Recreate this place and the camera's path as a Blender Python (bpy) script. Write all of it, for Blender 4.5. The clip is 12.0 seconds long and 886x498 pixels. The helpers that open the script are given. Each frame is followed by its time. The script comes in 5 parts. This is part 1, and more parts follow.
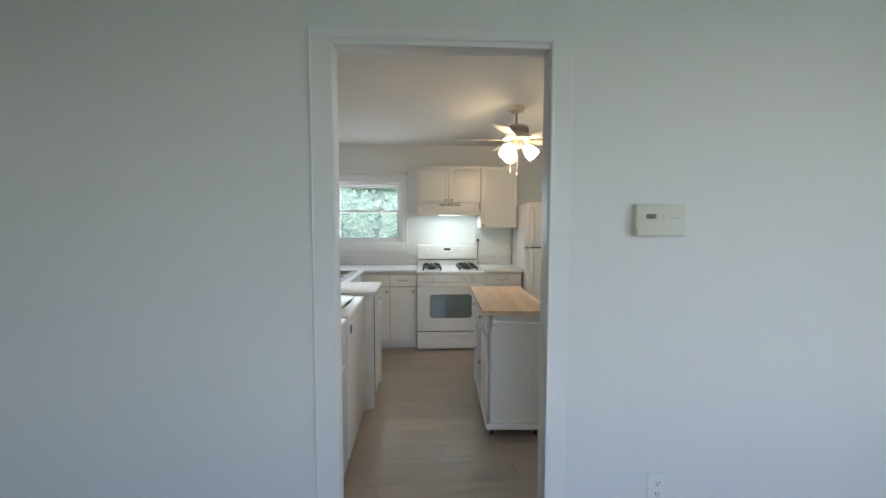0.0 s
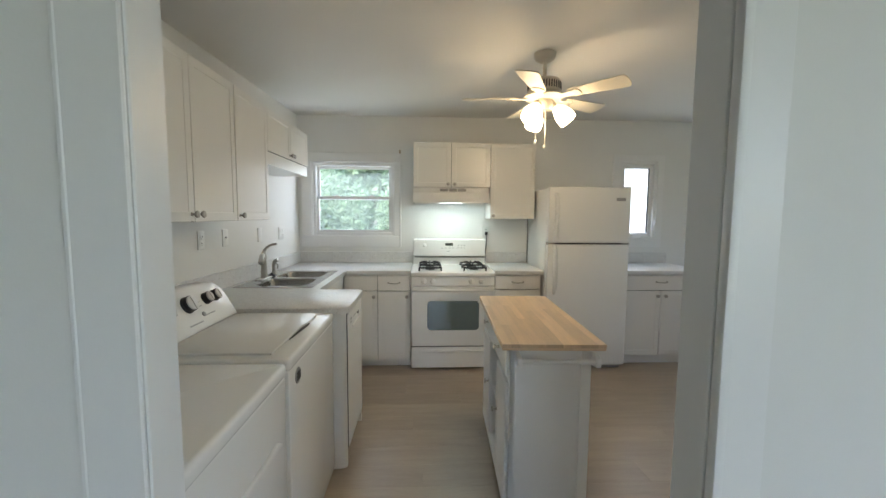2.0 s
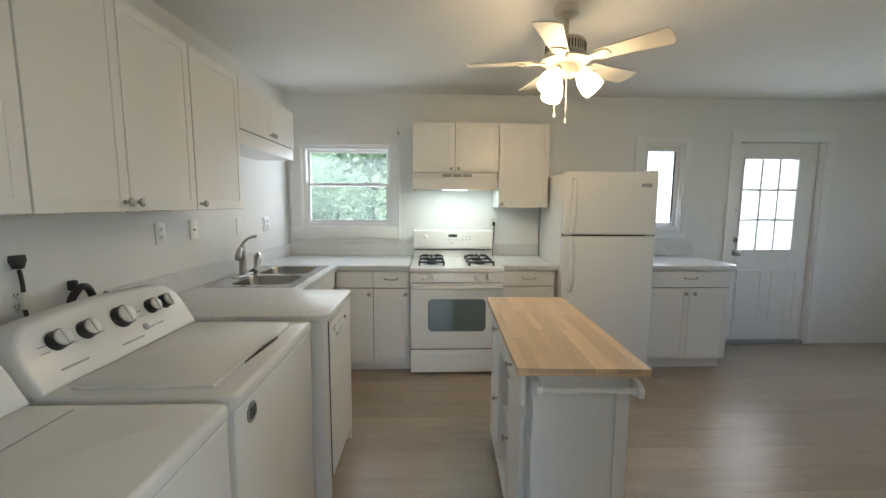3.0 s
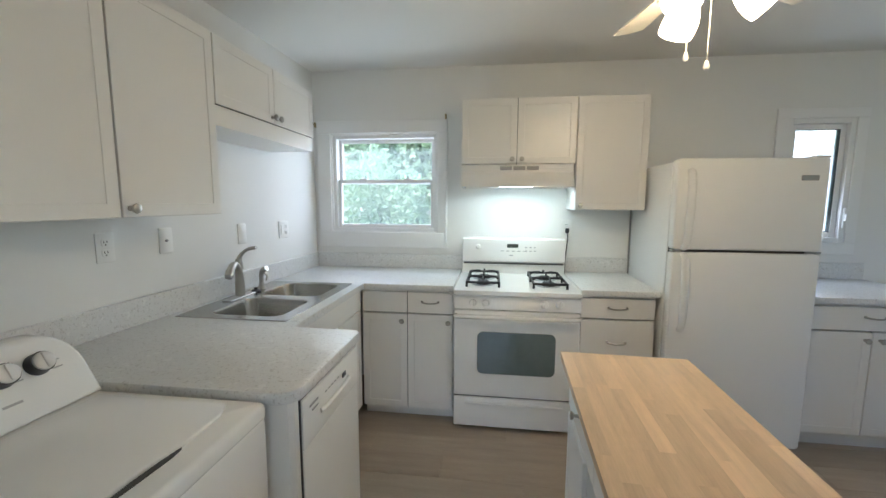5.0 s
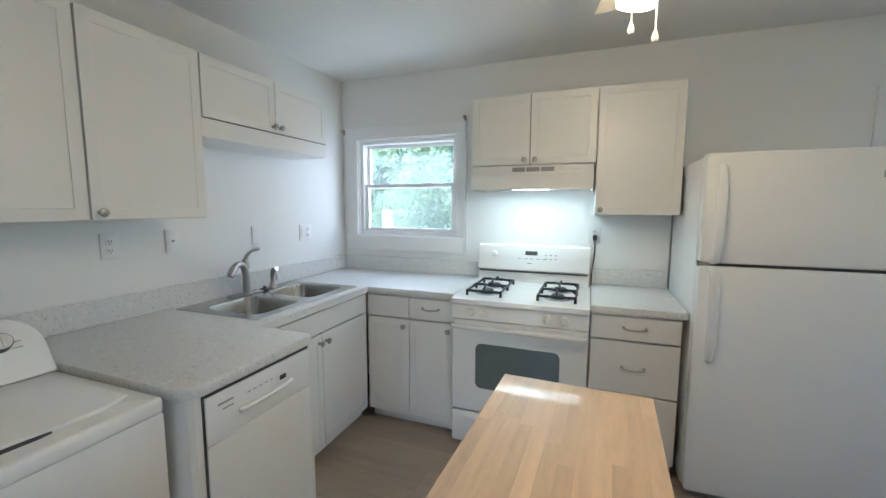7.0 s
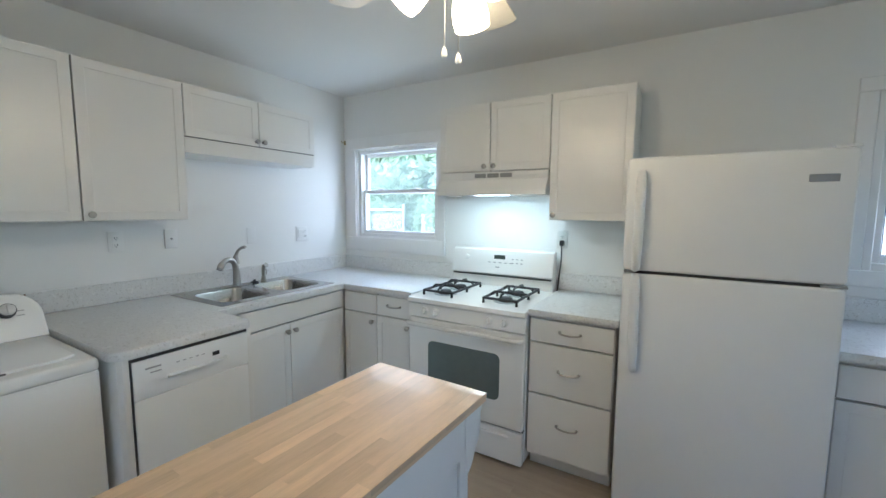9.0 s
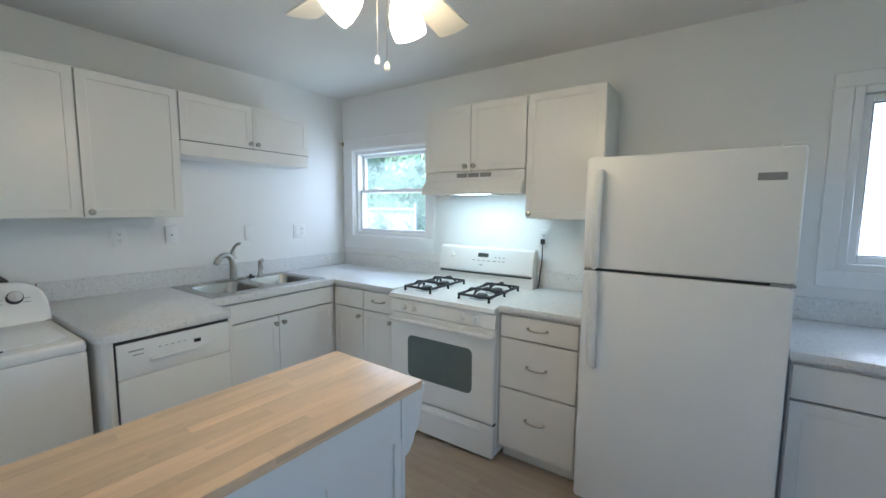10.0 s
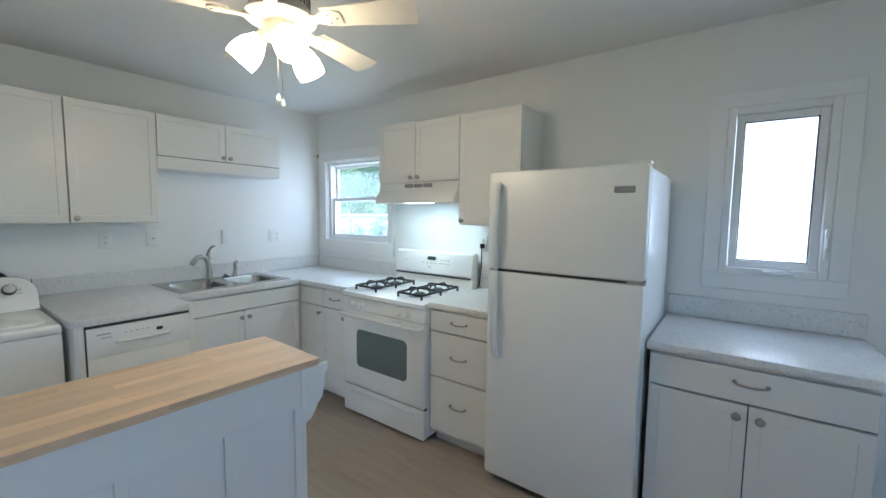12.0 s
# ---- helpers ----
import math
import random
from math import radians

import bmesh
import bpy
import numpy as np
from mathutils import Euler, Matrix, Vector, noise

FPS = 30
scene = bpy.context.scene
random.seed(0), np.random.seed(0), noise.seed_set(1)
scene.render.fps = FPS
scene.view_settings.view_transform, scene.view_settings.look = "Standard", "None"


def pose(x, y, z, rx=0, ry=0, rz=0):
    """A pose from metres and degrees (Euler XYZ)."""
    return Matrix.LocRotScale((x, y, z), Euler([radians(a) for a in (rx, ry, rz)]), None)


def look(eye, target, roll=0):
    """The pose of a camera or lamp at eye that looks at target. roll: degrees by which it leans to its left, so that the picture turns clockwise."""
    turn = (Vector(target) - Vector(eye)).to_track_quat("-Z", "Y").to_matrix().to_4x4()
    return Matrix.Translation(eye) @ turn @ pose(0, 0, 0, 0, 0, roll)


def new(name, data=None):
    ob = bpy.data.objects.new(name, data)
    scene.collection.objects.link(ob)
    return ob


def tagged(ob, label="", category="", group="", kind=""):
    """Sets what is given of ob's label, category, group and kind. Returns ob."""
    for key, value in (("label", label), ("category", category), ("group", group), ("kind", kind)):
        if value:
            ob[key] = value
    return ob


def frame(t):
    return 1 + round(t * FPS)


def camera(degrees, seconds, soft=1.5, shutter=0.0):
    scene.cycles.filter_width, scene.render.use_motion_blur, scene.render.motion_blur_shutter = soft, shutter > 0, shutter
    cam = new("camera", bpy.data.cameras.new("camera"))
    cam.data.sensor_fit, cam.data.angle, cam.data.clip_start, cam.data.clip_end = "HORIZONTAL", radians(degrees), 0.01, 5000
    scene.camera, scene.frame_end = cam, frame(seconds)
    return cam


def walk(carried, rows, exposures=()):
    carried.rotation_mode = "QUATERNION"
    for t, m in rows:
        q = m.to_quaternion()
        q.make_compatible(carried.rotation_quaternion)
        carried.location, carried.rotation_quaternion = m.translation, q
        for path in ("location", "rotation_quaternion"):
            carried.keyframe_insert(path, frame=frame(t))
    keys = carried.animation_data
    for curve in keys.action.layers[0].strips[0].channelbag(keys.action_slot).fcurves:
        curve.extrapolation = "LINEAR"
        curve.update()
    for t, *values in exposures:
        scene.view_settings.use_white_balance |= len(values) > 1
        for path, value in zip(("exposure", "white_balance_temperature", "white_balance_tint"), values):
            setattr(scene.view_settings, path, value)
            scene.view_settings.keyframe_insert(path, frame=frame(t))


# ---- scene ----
cam = camera(96.4, 12.0)
METRES, EYE, TILT, LEAN, TURN = 4.2, 1.42, 0.0, 0.0, -3.0
ROWS = [
    (0.0, 0.0, 0.0, 0.0, 0.0, -3.52, -0.06),
    (0.5, 0.0017, 0.0478, -0.0011, -0.07, -3.69, -0.08),
    (1.0, 0.0056, 0.1063, 0.0004, -0.06, -3.78, -0.19),
    (1.5, 0.0029, 0.16, -0.0012, -0.02, -3.99, -0.35),
    (2.0, 0.0018, 0.2082, -0.0021, 0.27, -4.87, -0.4),
    (2.5, 0.0059, 0.2538, -0.0029, 0.55, -6.15, -0.32),
    (4.5, 0.0043, 0.4342, -0.0025, 6.63, -6.76, -0.39),
    (5.0, 0.0155, 0.4832, 0.0016, 10.29, -6.73, -0.25),
    (5.5, 0.0319, 0.5153, 0.002, 13.91, -6.72, -0.29),
    (6.0, 0.0575, 0.5292, 0.0023, 17.13, -6.56, -0.25),
    (6.5, 0.0907, 0.535, 0.0035, 20.35, -6.39, -0.26),
    (7.0, 0.1348, 0.5413, 0.0023, 23.49, -6.22, -0.15),
    (9.0, 0.2938, 0.5874, 0.0044, 33.6, -5.71, -0.39),
    (9.5, 0.3274, 0.6074, 0.0033, 35.52, -5.73, -0.45),
    (10.0, 0.3594, 0.6114, 0.0032, 37.23, -5.76, -0.49),
    (10.5, 0.3967, 0.613, 0.0033, 37.97, -5.68, -0.52),
    (11.0, 0.4301, 0.6187, 0.0047, 38.35, -5.35, -0.55),
    (11.5, 0.4654, 0.6302, 0.0056, 38.86, -4.98, -0.52),
    (12.0, 0.4896, 0.6306, 0.006, 39.33, -4.89, -0.64),
]
walk(cam, [(t, pose(0, 0, EYE, TILT, LEAN, TURN) @ pose(METRES * x, METRES * y, METRES * z, 90 + pitch, roll, yaw)) for t, x, y, z, yaw, pitch, roll in ROWS],
     exposures=[(0.0, 2.82, 6300, 15), (1.5, 2.80, 6450, 13), (2.5, 2.84, 6600, 12), (4.5, 2.96, 6200, 13), (5.5, 2.96, 5950, 12), (7.0, 2.97, 5720, 12), (9.5, 2.96, 5480, 11), (12.0, 2.94, 5440, 10)])

# ---- world and light ----
sky_world = bpy.data.worlds.new("sky")
scene.world = sky_world
sky_world.use_nodes = True
_nt = sky_world.node_tree
_sky = _nt.nodes.new("ShaderNodeTexSky")
_sky.sky_type = 'NISHITA'
_sky.sun_disc = False
_sky.sun_elevation = radians(52)
_sky.sun_rotation = radians(215)
_nt.links.new(_sky.outputs[0], _nt.nodes["Background"].inputs[0])
_nt.nodes["Background"].inputs[1].default_value = 0.15


def lamp(name, kind, m, energy, color, **kw):
    data = bpy.data.lights.new(name, kind)
    data.energy, data.color = energy, color
    for k, v in kw.items():
        if k == "size":
            data.shape, data.size, data.size_y = 'RECTANGLE', v[0], v[1]
        elif k == "radius":
            data.shadow_soft_size = v
        elif k == "angle":
            data.angle = radians(v)
        elif k == "spread":
            data.spread = radians(v)
    ob = new(name, data)
    ob.matrix_world = m
    return ob


lamp("sun", 'SUN', look((-6, -8, 13), (0, 0, 0)), 2.2, (1.0, 0.96, 0.9), angle=0.6)
DAY = (0.80, 0.885, 1.0)
lamp("sky_light_window", 'AREA', look((-0.68, 5.22, 1.56), (-0.68, 0, 0.55)), 0.9, DAY, size=(0.74, 0.66))
lamp("sky_light_casement", 'AREA', look((2.345, 5.068, 1.57), (2.345, 0, 0.9)), 0.3, DAY, size=(0.26, 0.66))
lamp("sky_light_door", 'AREA', look((3.44, 5.20, 1.42), (3.3, 0, 0.9)), 1.25, DAY, size=(0.48, 0.85))
# living room daylight: both windows are assumed, in walls out of view
lamp("assumed_light_living", 'AREA', look((0.2, -2.72, 1.5), (0.3, 1.4, 1.2)), 0.12, DAY, size=(1.3, 1.25))
lamp("assumed_light_living_east", 'AREA', look((2.62, -0.9, 1.5), (0.7, 0.6, 1.3)), 1.3, DAY, size=(1.4, 1.25))
# fill from the right through an added opening that stays out of view
lamp("side_fill_light", 'AREA', look((5.10, 2.9, 1.5), (0, 3.2, 1.0)), 0.16, DAY, size=(1.2, 1.0))
lamp("hood_light", 'AREA', look((0.33, 4.79, 1.528), (0.33, 4.82, 0)), 0.36, (0.80, 1.0, 0.98), size=(0.64, 0.14))

# ---- materials ----


def mat(name, rgb, rough=0.5, metal=0.0, var=0.05, scale=6.0, grain=60.0, bump=0.02, dist=0.002, spec=0.5, coat=0.0, stretch=(1, 1, 1), pieces=0.0, rvar=0.03):
    m = bpy.data.materials.new(name)
    m.use_nodes = True
    nt = m.node_tree
    n, l = nt.nodes, nt.links
    b = n["Principled BSDF"]
    b.inputs["Roughness"].default_value = rough
    b.inputs["Metallic"].default_value = metal
    b.inputs["Specular IOR Level"].default_value = spec
    b.inputs["Coat Weight"].default_value = coat
    tc = n.new("ShaderNodeTexCoord")
    mp = n.new("ShaderNodeMapping")
    mp.inputs["Scale"].default_value = stretch
    l.new(tc.outputs["Object"], mp.inputs[0])
    if pieces:
        oi = n.new("ShaderNodeObjectInfo")
        shift = n.new("ShaderNodeVectorMath")
        shift.operation = 'SCALE'
        shift.inputs[0].default_value = (37.0, 53.0, 71.0)
        l.new(oi.outputs["Random"], shift.inputs["Scale"])
        l.new(shift.outputs[0], mp.inputs["Location"])
    big = n.new("ShaderNodeTexNoise")
    big.inputs["Scale"].default_value = scale
    big.inputs["Detail"].default_value = 4
    fine = n.new("ShaderNodeTexNoise")
    fine.inputs["Scale"].default_value = grain
    fine.inputs["Detail"].default_value = 3
    l.new(mp.outputs[0], big.inputs["Vector"])
    l.new(mp.outputs[0], fine.inputs["Vector"])
    mix = n.new("ShaderNodeMix")
    mix.data_type = 'RGBA'
    mix.inputs["A"].default_value = (*[c * (1 - var) for c in rgb], 1)
    mix.inputs["B"].default_value = (*[min(1, c * (1 + var)) for c in rgb], 1)
    avg = n.new("ShaderNodeMath")
    avg.operation = 'MULTIPLY_ADD'
    avg.inputs[1].default_value = 0.35
    l.new(fine.outputs["Fac"], avg.inputs[0])
    half = n.new("ShaderNodeMath")
    half.operation = 'MULTIPLY'
    half.inputs[1].default_value = 0.65
    l.new(big.outputs["Fac"], half.inputs[0])
    l.new(half.outputs[0], avg.inputs[2])
    l.new(avg.outputs[0], mix.inputs["Factor"])
    col = mix.outputs["Result"]
    if pieces:
        rng = n.new("ShaderNodeMapRange")
        rng.inputs["To Min"].default_value = 1 - pieces
        rng.inputs["To Max"].default_value = 1 + pieces
        l.new(oi.outputs["Random"], rng.inputs["Value"])
        mul = n.new("ShaderNodeVectorMath")
        mul.operation = 'SCALE'
        l.new(col, mul.inputs[0])
        l.new(rng.outputs[0], mul.inputs["Scale"])
        col = mul.outputs[0]
    l.new(col, b.inputs["Base Color"])
    rr = n.new("ShaderNodeMapRange")
    rr.inputs["To Min"].default_value = max(0.02, rough - rvar)
    rr.inputs["To Max"].default_value = min(1, rough + rvar)
    l.new(big.outputs["Fac"], rr.inputs["Value"])
    l.new(rr.outputs[0], b.inputs["Roughness"])
    if bump:
        bp = n.new("ShaderNodeBump")
        bp.inputs["Strength"].default_value = bump
        bp.inputs["Distance"].default_value = dist
        l.new(fine.outputs["Fac"], bp.inputs["Height"])
        l.new(bp.outputs[0], b.inputs["Normal"])
    return m


def glow(name, rgb, strength):
    m = bpy.data.materials.new(name)
    m.use_nodes = True
    b = m.node_tree.nodes["Principled BSDF"]
    b.inputs["Base Color"].default_value = (0.9, 0.88, 0.84, 1)
    b.inputs["Roughness"].default_value = 0.3
    b.inputs["Emission Color"].default_value = (*rgb, 1)
    b.inputs["Emission Strength"].default_value = strength
    return m


def clear(name, rough=0.0, tint=(1, 1, 1), haze=0.0):
    m = bpy.data.materials.new(name)
    m.use_nodes = True
    nt = m.node_tree
    n, l = nt.nodes, nt.links
    tr = n.new("ShaderNodeBsdfTransparent")
    tr.inputs[0].default_value = (*tint, 1)
    gl = n.new("ShaderNodeBsdfGlossy")
    gl.inputs["Roughness"].default_value = rough
    lw = n.new("ShaderNodeLayerWeight")
    lw.inputs["Blend"].default_value = 0.5
    pw5 = n.new("ShaderNodeMath")
    pw5.operation = 'POWER'
    pw5.inputs[1].default_value = 5.0
    l.new(lw.outputs["Facing"], pw5.inputs[0])
    fr = n.new("ShaderNodeMath")
    fr.operation = 'MULTIPLY_ADD'
    fr.inputs[1].default_value = 0.85
    fr.inputs[2].default_value = 0.04
    l.new(pw5.outputs[0], fr.inputs[0])
    mx = n.new("ShaderNodeMixShader")
    l.new(fr.outputs[0], mx.inputs[0])
    # pale translucent share puts glare haze over the view into the glass
    haze_bsdf = n.new("ShaderNodeBsdfTranslucent")
    haze_bsdf.inputs[0].default_value = (0.82, 0.9, 0.9, 1)
    veil = n.new("ShaderNodeMixShader")
    veil.inputs[0].default_value = haze
    l.new(tr.outputs[0], veil.inputs[1])
    l.new(haze_bsdf.outputs[0], veil.inputs[2])
    l.new(veil.outputs[0], mx.inputs[1])
    l.new(gl.outputs[0], mx.inputs[2])
    l.new(mx.outputs[0], n["Material Output"].inputs[0])
    return m


def speckled(name):
    """Pale grey stone-look laminate with fine chips and soft clouds."""
    m = mat(name, (0.71, 0.71, 0.70), 0.34, var=0.05, scale=9, grain=140, bump=0.02)
    nt = m.node_tree
    n, l = nt.nodes, nt.links
    b = n["Principled BSDF"]
    base = b.inputs["Base Color"].links[0].from_socket
    tc = n.new("ShaderNodeTexCoord")
    for scale, lo, hi, rgb, amount in ((85, 0.60, 0.66, (0.42, 0.40, 0.375), 0.5), (40, 0.62, 0.68, (0.80, 0.80, 0.785), 0.8), (150, 0.64, 0.68, (0.30, 0.28, 0.26), 0.38)):
        no = n.new("ShaderNodeTexNoise")
        no.inputs["Scale"].default_value = scale
        no.inputs["Detail"].default_value = 2
        no.inputs["Distortion"].default_value = 0.6
        l.new(tc.outputs["Object"], no.inputs["Vector"])
        r = n.new("ShaderNodeMapRange")
        r.inputs["From Min"].default_value, r.inputs["From Max"].default_value = lo, hi
        r.inputs["To Max"].default_value = amount
        l.new(no.outputs["Fac"], r.inputs["Value"])
        mx = n.new("ShaderNodeMix")
        mx.data_type = 'RGBA'
        mx.inputs["B"].default_value = (*rgb, 1)
        l.new(r.outputs[0], mx.inputs["Factor"])
        l.new(base, mx.inputs["A"])
        base = mx.outputs["Result"]
    l.new(base, b.inputs["Base Color"])
    return m


WALL = mat("wall_paint", (0.80, 0.80, 0.78), 0.62, var=0.025, scale=1.6, grain=240, bump=0.10, dist=0.001)
CEIL = mat("ceiling_paint", (0.80, 0.79, 0.76), 0.8, var=0.03, scale=1.3, grain=180, bump=0.15, dist=0.001)
TRIM = mat("gloss_trim_paint", (0.83, 0.83, 0.82), 0.34, var=0.02, scale=5, grain=90, bump=0.03)
CAB = mat("cabinet_white", (0.80, 0.785, 0.75), 0.30, rvar=0.004, var=0.02, scale=3, grain=110, bump=0.03, dist=0.001)
ISLE = mat("island_white_paint", (0.87, 0.875, 0.87), 0.36, var=0.02, scale=4, grain=110, bump=0.02)
ENAMEL = mat("white_enamel", (0.83, 0.825, 0.80), 0.22, rvar=0.01, var=0.008, scale=3, grain=200, bump=0.015, dist=0.0006)
ENAMEL2 = mat("appliance_white", (0.83, 0.83, 0.815), 0.34, rvar=0.008, var=0.008, scale=3, grain=420, bump=0.06, dist=0.0006)
PLASTIC = mat("white_plastic", (0.80, 0.80, 0.78), 0.35, var=0.02, scale=12, grain=120, bump=0.0)
IVORY = mat("ivory_plastic", (0.72, 0.70, 0.60), 0.42, var=0.03, scale=14, grain=160, bump=0.03)
DARKP = mat("black_plastic", (0.018, 0.018, 0.02), 0.4, var=0.2, scale=20, grain=100, bump=0.02)
IRON = mat("cast_iron", (0.022, 0.022, 0.024), 0.55, var=0.25, scale=30, grain=220, bump=0.2)
NICKEL = mat("brushed_nickel", (0.44, 0.42, 0.385), 0.3, 1.0, var=0.06, scale=30, grain=300, bump=0.02)
STEEL = mat("stainless_steel", (0.42, 0.41, 0.395), 0.22, 1.0, var=0.05, scale=8, grain=260, bump=0.03, stretch=(1, 8, 1))
GREYM = mat("grey_metal", (0.34, 0.34, 0.34), 0.4, 0.7, var=0.1, scale=20, grain=120, bump=0.02)
# near-black painted in place of shade in gaps, slots, seams; fridge gasket too
GAP = mat("shadow_gap", (0.06, 0.06, 0.058), 0.8, var=0.1, bump=0.0)
COUNTER = speckled("speckled_laminate")
FLOORM = mat("vinyl_plank", (0.37, 0.305, 0.235), 0.33, rvar=0.08, var=0.34, scale=3.2, grain=34, bump=0.05, dist=0.001, stretch=(1, 8, 1), pieces=0.06)
FLOOR2 = mat("vinyl_floor_base", (0.24, 0.20, 0.16), 0.5, var=0.1, bump=0.03)
MAPLE = mat("butcher_block", (0.66, 0.49, 0.325), 0.34, rvar=0.05, var=0.36, scale=3.6, grain=30, bump=0.04, dist=0.0008, stretch=(11, 1, 4), pieces=0.14, coat=0.25)
FANW = mat("fan_white", (0.68, 0.62, 0.52), 0.35, var=0.02, scale=8, grain=80, bump=0.02)
BLADE = mat("fan_blade_white", (0.78, 0.73, 0.62), 0.45, var=0.05, scale=6, grain=40, bump=0.05, stretch=(1, 6, 1))
SHADE = glow("lit_frosted_glass", (1.0, 0.78, 0.47), 2.4)
LENS = glow("hood_lamp_lens", (0.82, 1.0, 0.97), 1.4)
GLASS = clear("window_glass", haze=0.05)
OVENG = mat("oven_glass", (0.12, 0.155, 0.15), 0.05, var=0.2, scale=4, grain=30, bump=0.0, spec=0.8, coat=0.6)
LCD = mat("lcd", (0.05, 0.06, 0.05), 0.2, var=0.1, bump=0.0)
LABELG = mat("printed_grey", (0.38, 0.38, 0.38), 0.5, var=0.05, bump=0.0)
BRASS = mat("aged_brass", (0.42, 0.34, 0.2), 0.35, 1.0, var=0.1, bump=0.02)
GRASS = mat("grass", (0.075, 0.13, 0.04), 0.9, var=0.4, scale=2, grain=30, bump=0.4, dist=0.03)
LEAF = mat("leaf", (0.20, 0.29, 0.185), 0.6, var=0.45, scale=1.5, grain=9, bump=0.0)
LEAF2 = mat("tree_leaf", (0.21, 0.30, 0.195), 0.6, var=0.4, scale=0.8, grain=6, bump=0.0)
for _m in (LEAF, LEAF2):
    _n, _l = _m.node_tree.nodes, _m.node_tree.links
    _tr = _n.new("ShaderNodeBsdfTranslucent")
    _tr.inputs[0].default_value = (0.38, 0.51, 0.355, 1)
    _mx = _n.new("ShaderNodeMixShader")
    _mx.inputs[0].default_value = 0.45
    _l.new(_n["Principled BSDF"].outputs[0], _mx.inputs[1])
    _l.new(_tr.outputs[0], _mx.inputs[2])
    _l.new(_mx.outputs[0], _n["Material Output"].inputs[0])
BARK = mat("bark", (0.20, 0.18, 0.15), 0.85, var=0.3, scale=8, grain=30, bump=0.5, dist=0.02, stretch=(1, 1, 0.2))
FENCE = mat("weathered_fence", (0.27, 0.27, 0.26), 0.85, var=0.25, scale=3, grain=30, bump=0.3, stretch=(8, 8, 1), pieces=0.15)
GALV = mat("galvanised_wire", (0.5, 0.52, 0.53), 0.45, 0.8, var=0.1, bump=0.02)
SIDING = mat("white_siding", (0.58, 0.60, 0.62), 0.6, var=0.03, scale=2, grain=60, bump=0.03)
ROOFM = mat("asphalt_shingle", (0.10, 0.095, 0.09), 0.9, var=0.3, scale=6, grain=50, bump=0.4)
HOSE = mat("grey_hose", (0.25, 0.25, 0.25), 0.6, var=0.1, bump=0.02)
SILVERP = mat("silver_plastic", (0.62, 0.61, 0.59), 0.35, 0.25, var=0.03, scale=20, bump=0.0)
WOODRAW = mat("bare_chipboard", (0.33, 0.25, 0.17), 0.8, var=0.25, scale=60, grain=200, bump=0.2)
DARKSIDE = mat("cabinet_side_dark", (0.10, 0.085, 0.07), 0.6, var=0.15, bump=0.02)

# ---- mesh helpers ----


def B():
    return bmesh.new()


def box(bm, lo, hi, bevel=0.0, seg=1, m=None):
    lo2 = [min(a, b) for a, b in zip(lo, hi)]
    hi2 = [max(a, b) for a, b in zip(lo, hi)]
    mid = [(a + b) / 2 for a, b in zip(lo2, hi2)]
    size = [b - a for a, b in zip(lo2, hi2)]
    mm = Matrix.Translation(mid) @ Matrix.Diagonal((*size, 1))
    r = bmesh.ops.create_cube(bm, size=1, matrix=mm)
    vs = r["verts"]
    if bevel:
        es = list({e for v in vs for e in v.link_edges})
        rb = bmesh.ops.bevel(bm, geom=es, offset=min(bevel, min(size) * 0.45), segments=seg, affect='EDGES', profile=0.5)
        vs = list({v for f in rb["faces"] for v in f.verts} | {v for v in vs if v.is_valid})
    if m is not None:
        bmesh.ops.transform(bm, matrix=m, verts=vs)
    return vs


def cyl(bm, p0, p1, r0, r1=None, seg=16, caps=True):
    p0, p1 = Vector(p0), Vector(p1)
    r1 = r0 if r1 is None else r1
    d = p1 - p0
    m = Matrix.Translation((p0 + p1) / 2) @ d.to_track_quat('Z', 'Y').to_matrix().to_4x4()
    return bmesh.ops.create_cone(bm, cap_ends=caps, segments=seg, radius1=max(r0, 1e-4), radius2=max(r1, 1e-4), depth=d.length, matrix=m)["verts"]


def lathe(bm, profile, seg=20, m=None):
    """Turn a profile of (radius, height) round z."""
    rings = []
    for r, z in profile:
        ring = []
        for k in range(seg):
            a = 2 * math.pi * k / seg
            ring.append(bm.verts.new((max(r, 1e-4) * math.cos(a), max(r, 1e-4) * math.sin(a), z)))
        rings.append(ring)
    for a, b in zip(rings, rings[1:]):
        for k in range(seg):
            bm.faces.new((a[k], a[(k + 1) % seg], b[(k + 1) % seg], b[k]))
    bm.faces.new(list(reversed(rings[0])))
    bm.faces.new(rings[-1])
    vs = [v for r in rings for v in r]
    if m is not None:
        bmesh.ops.transform(bm, matrix=m, verts=vs)
    return vs


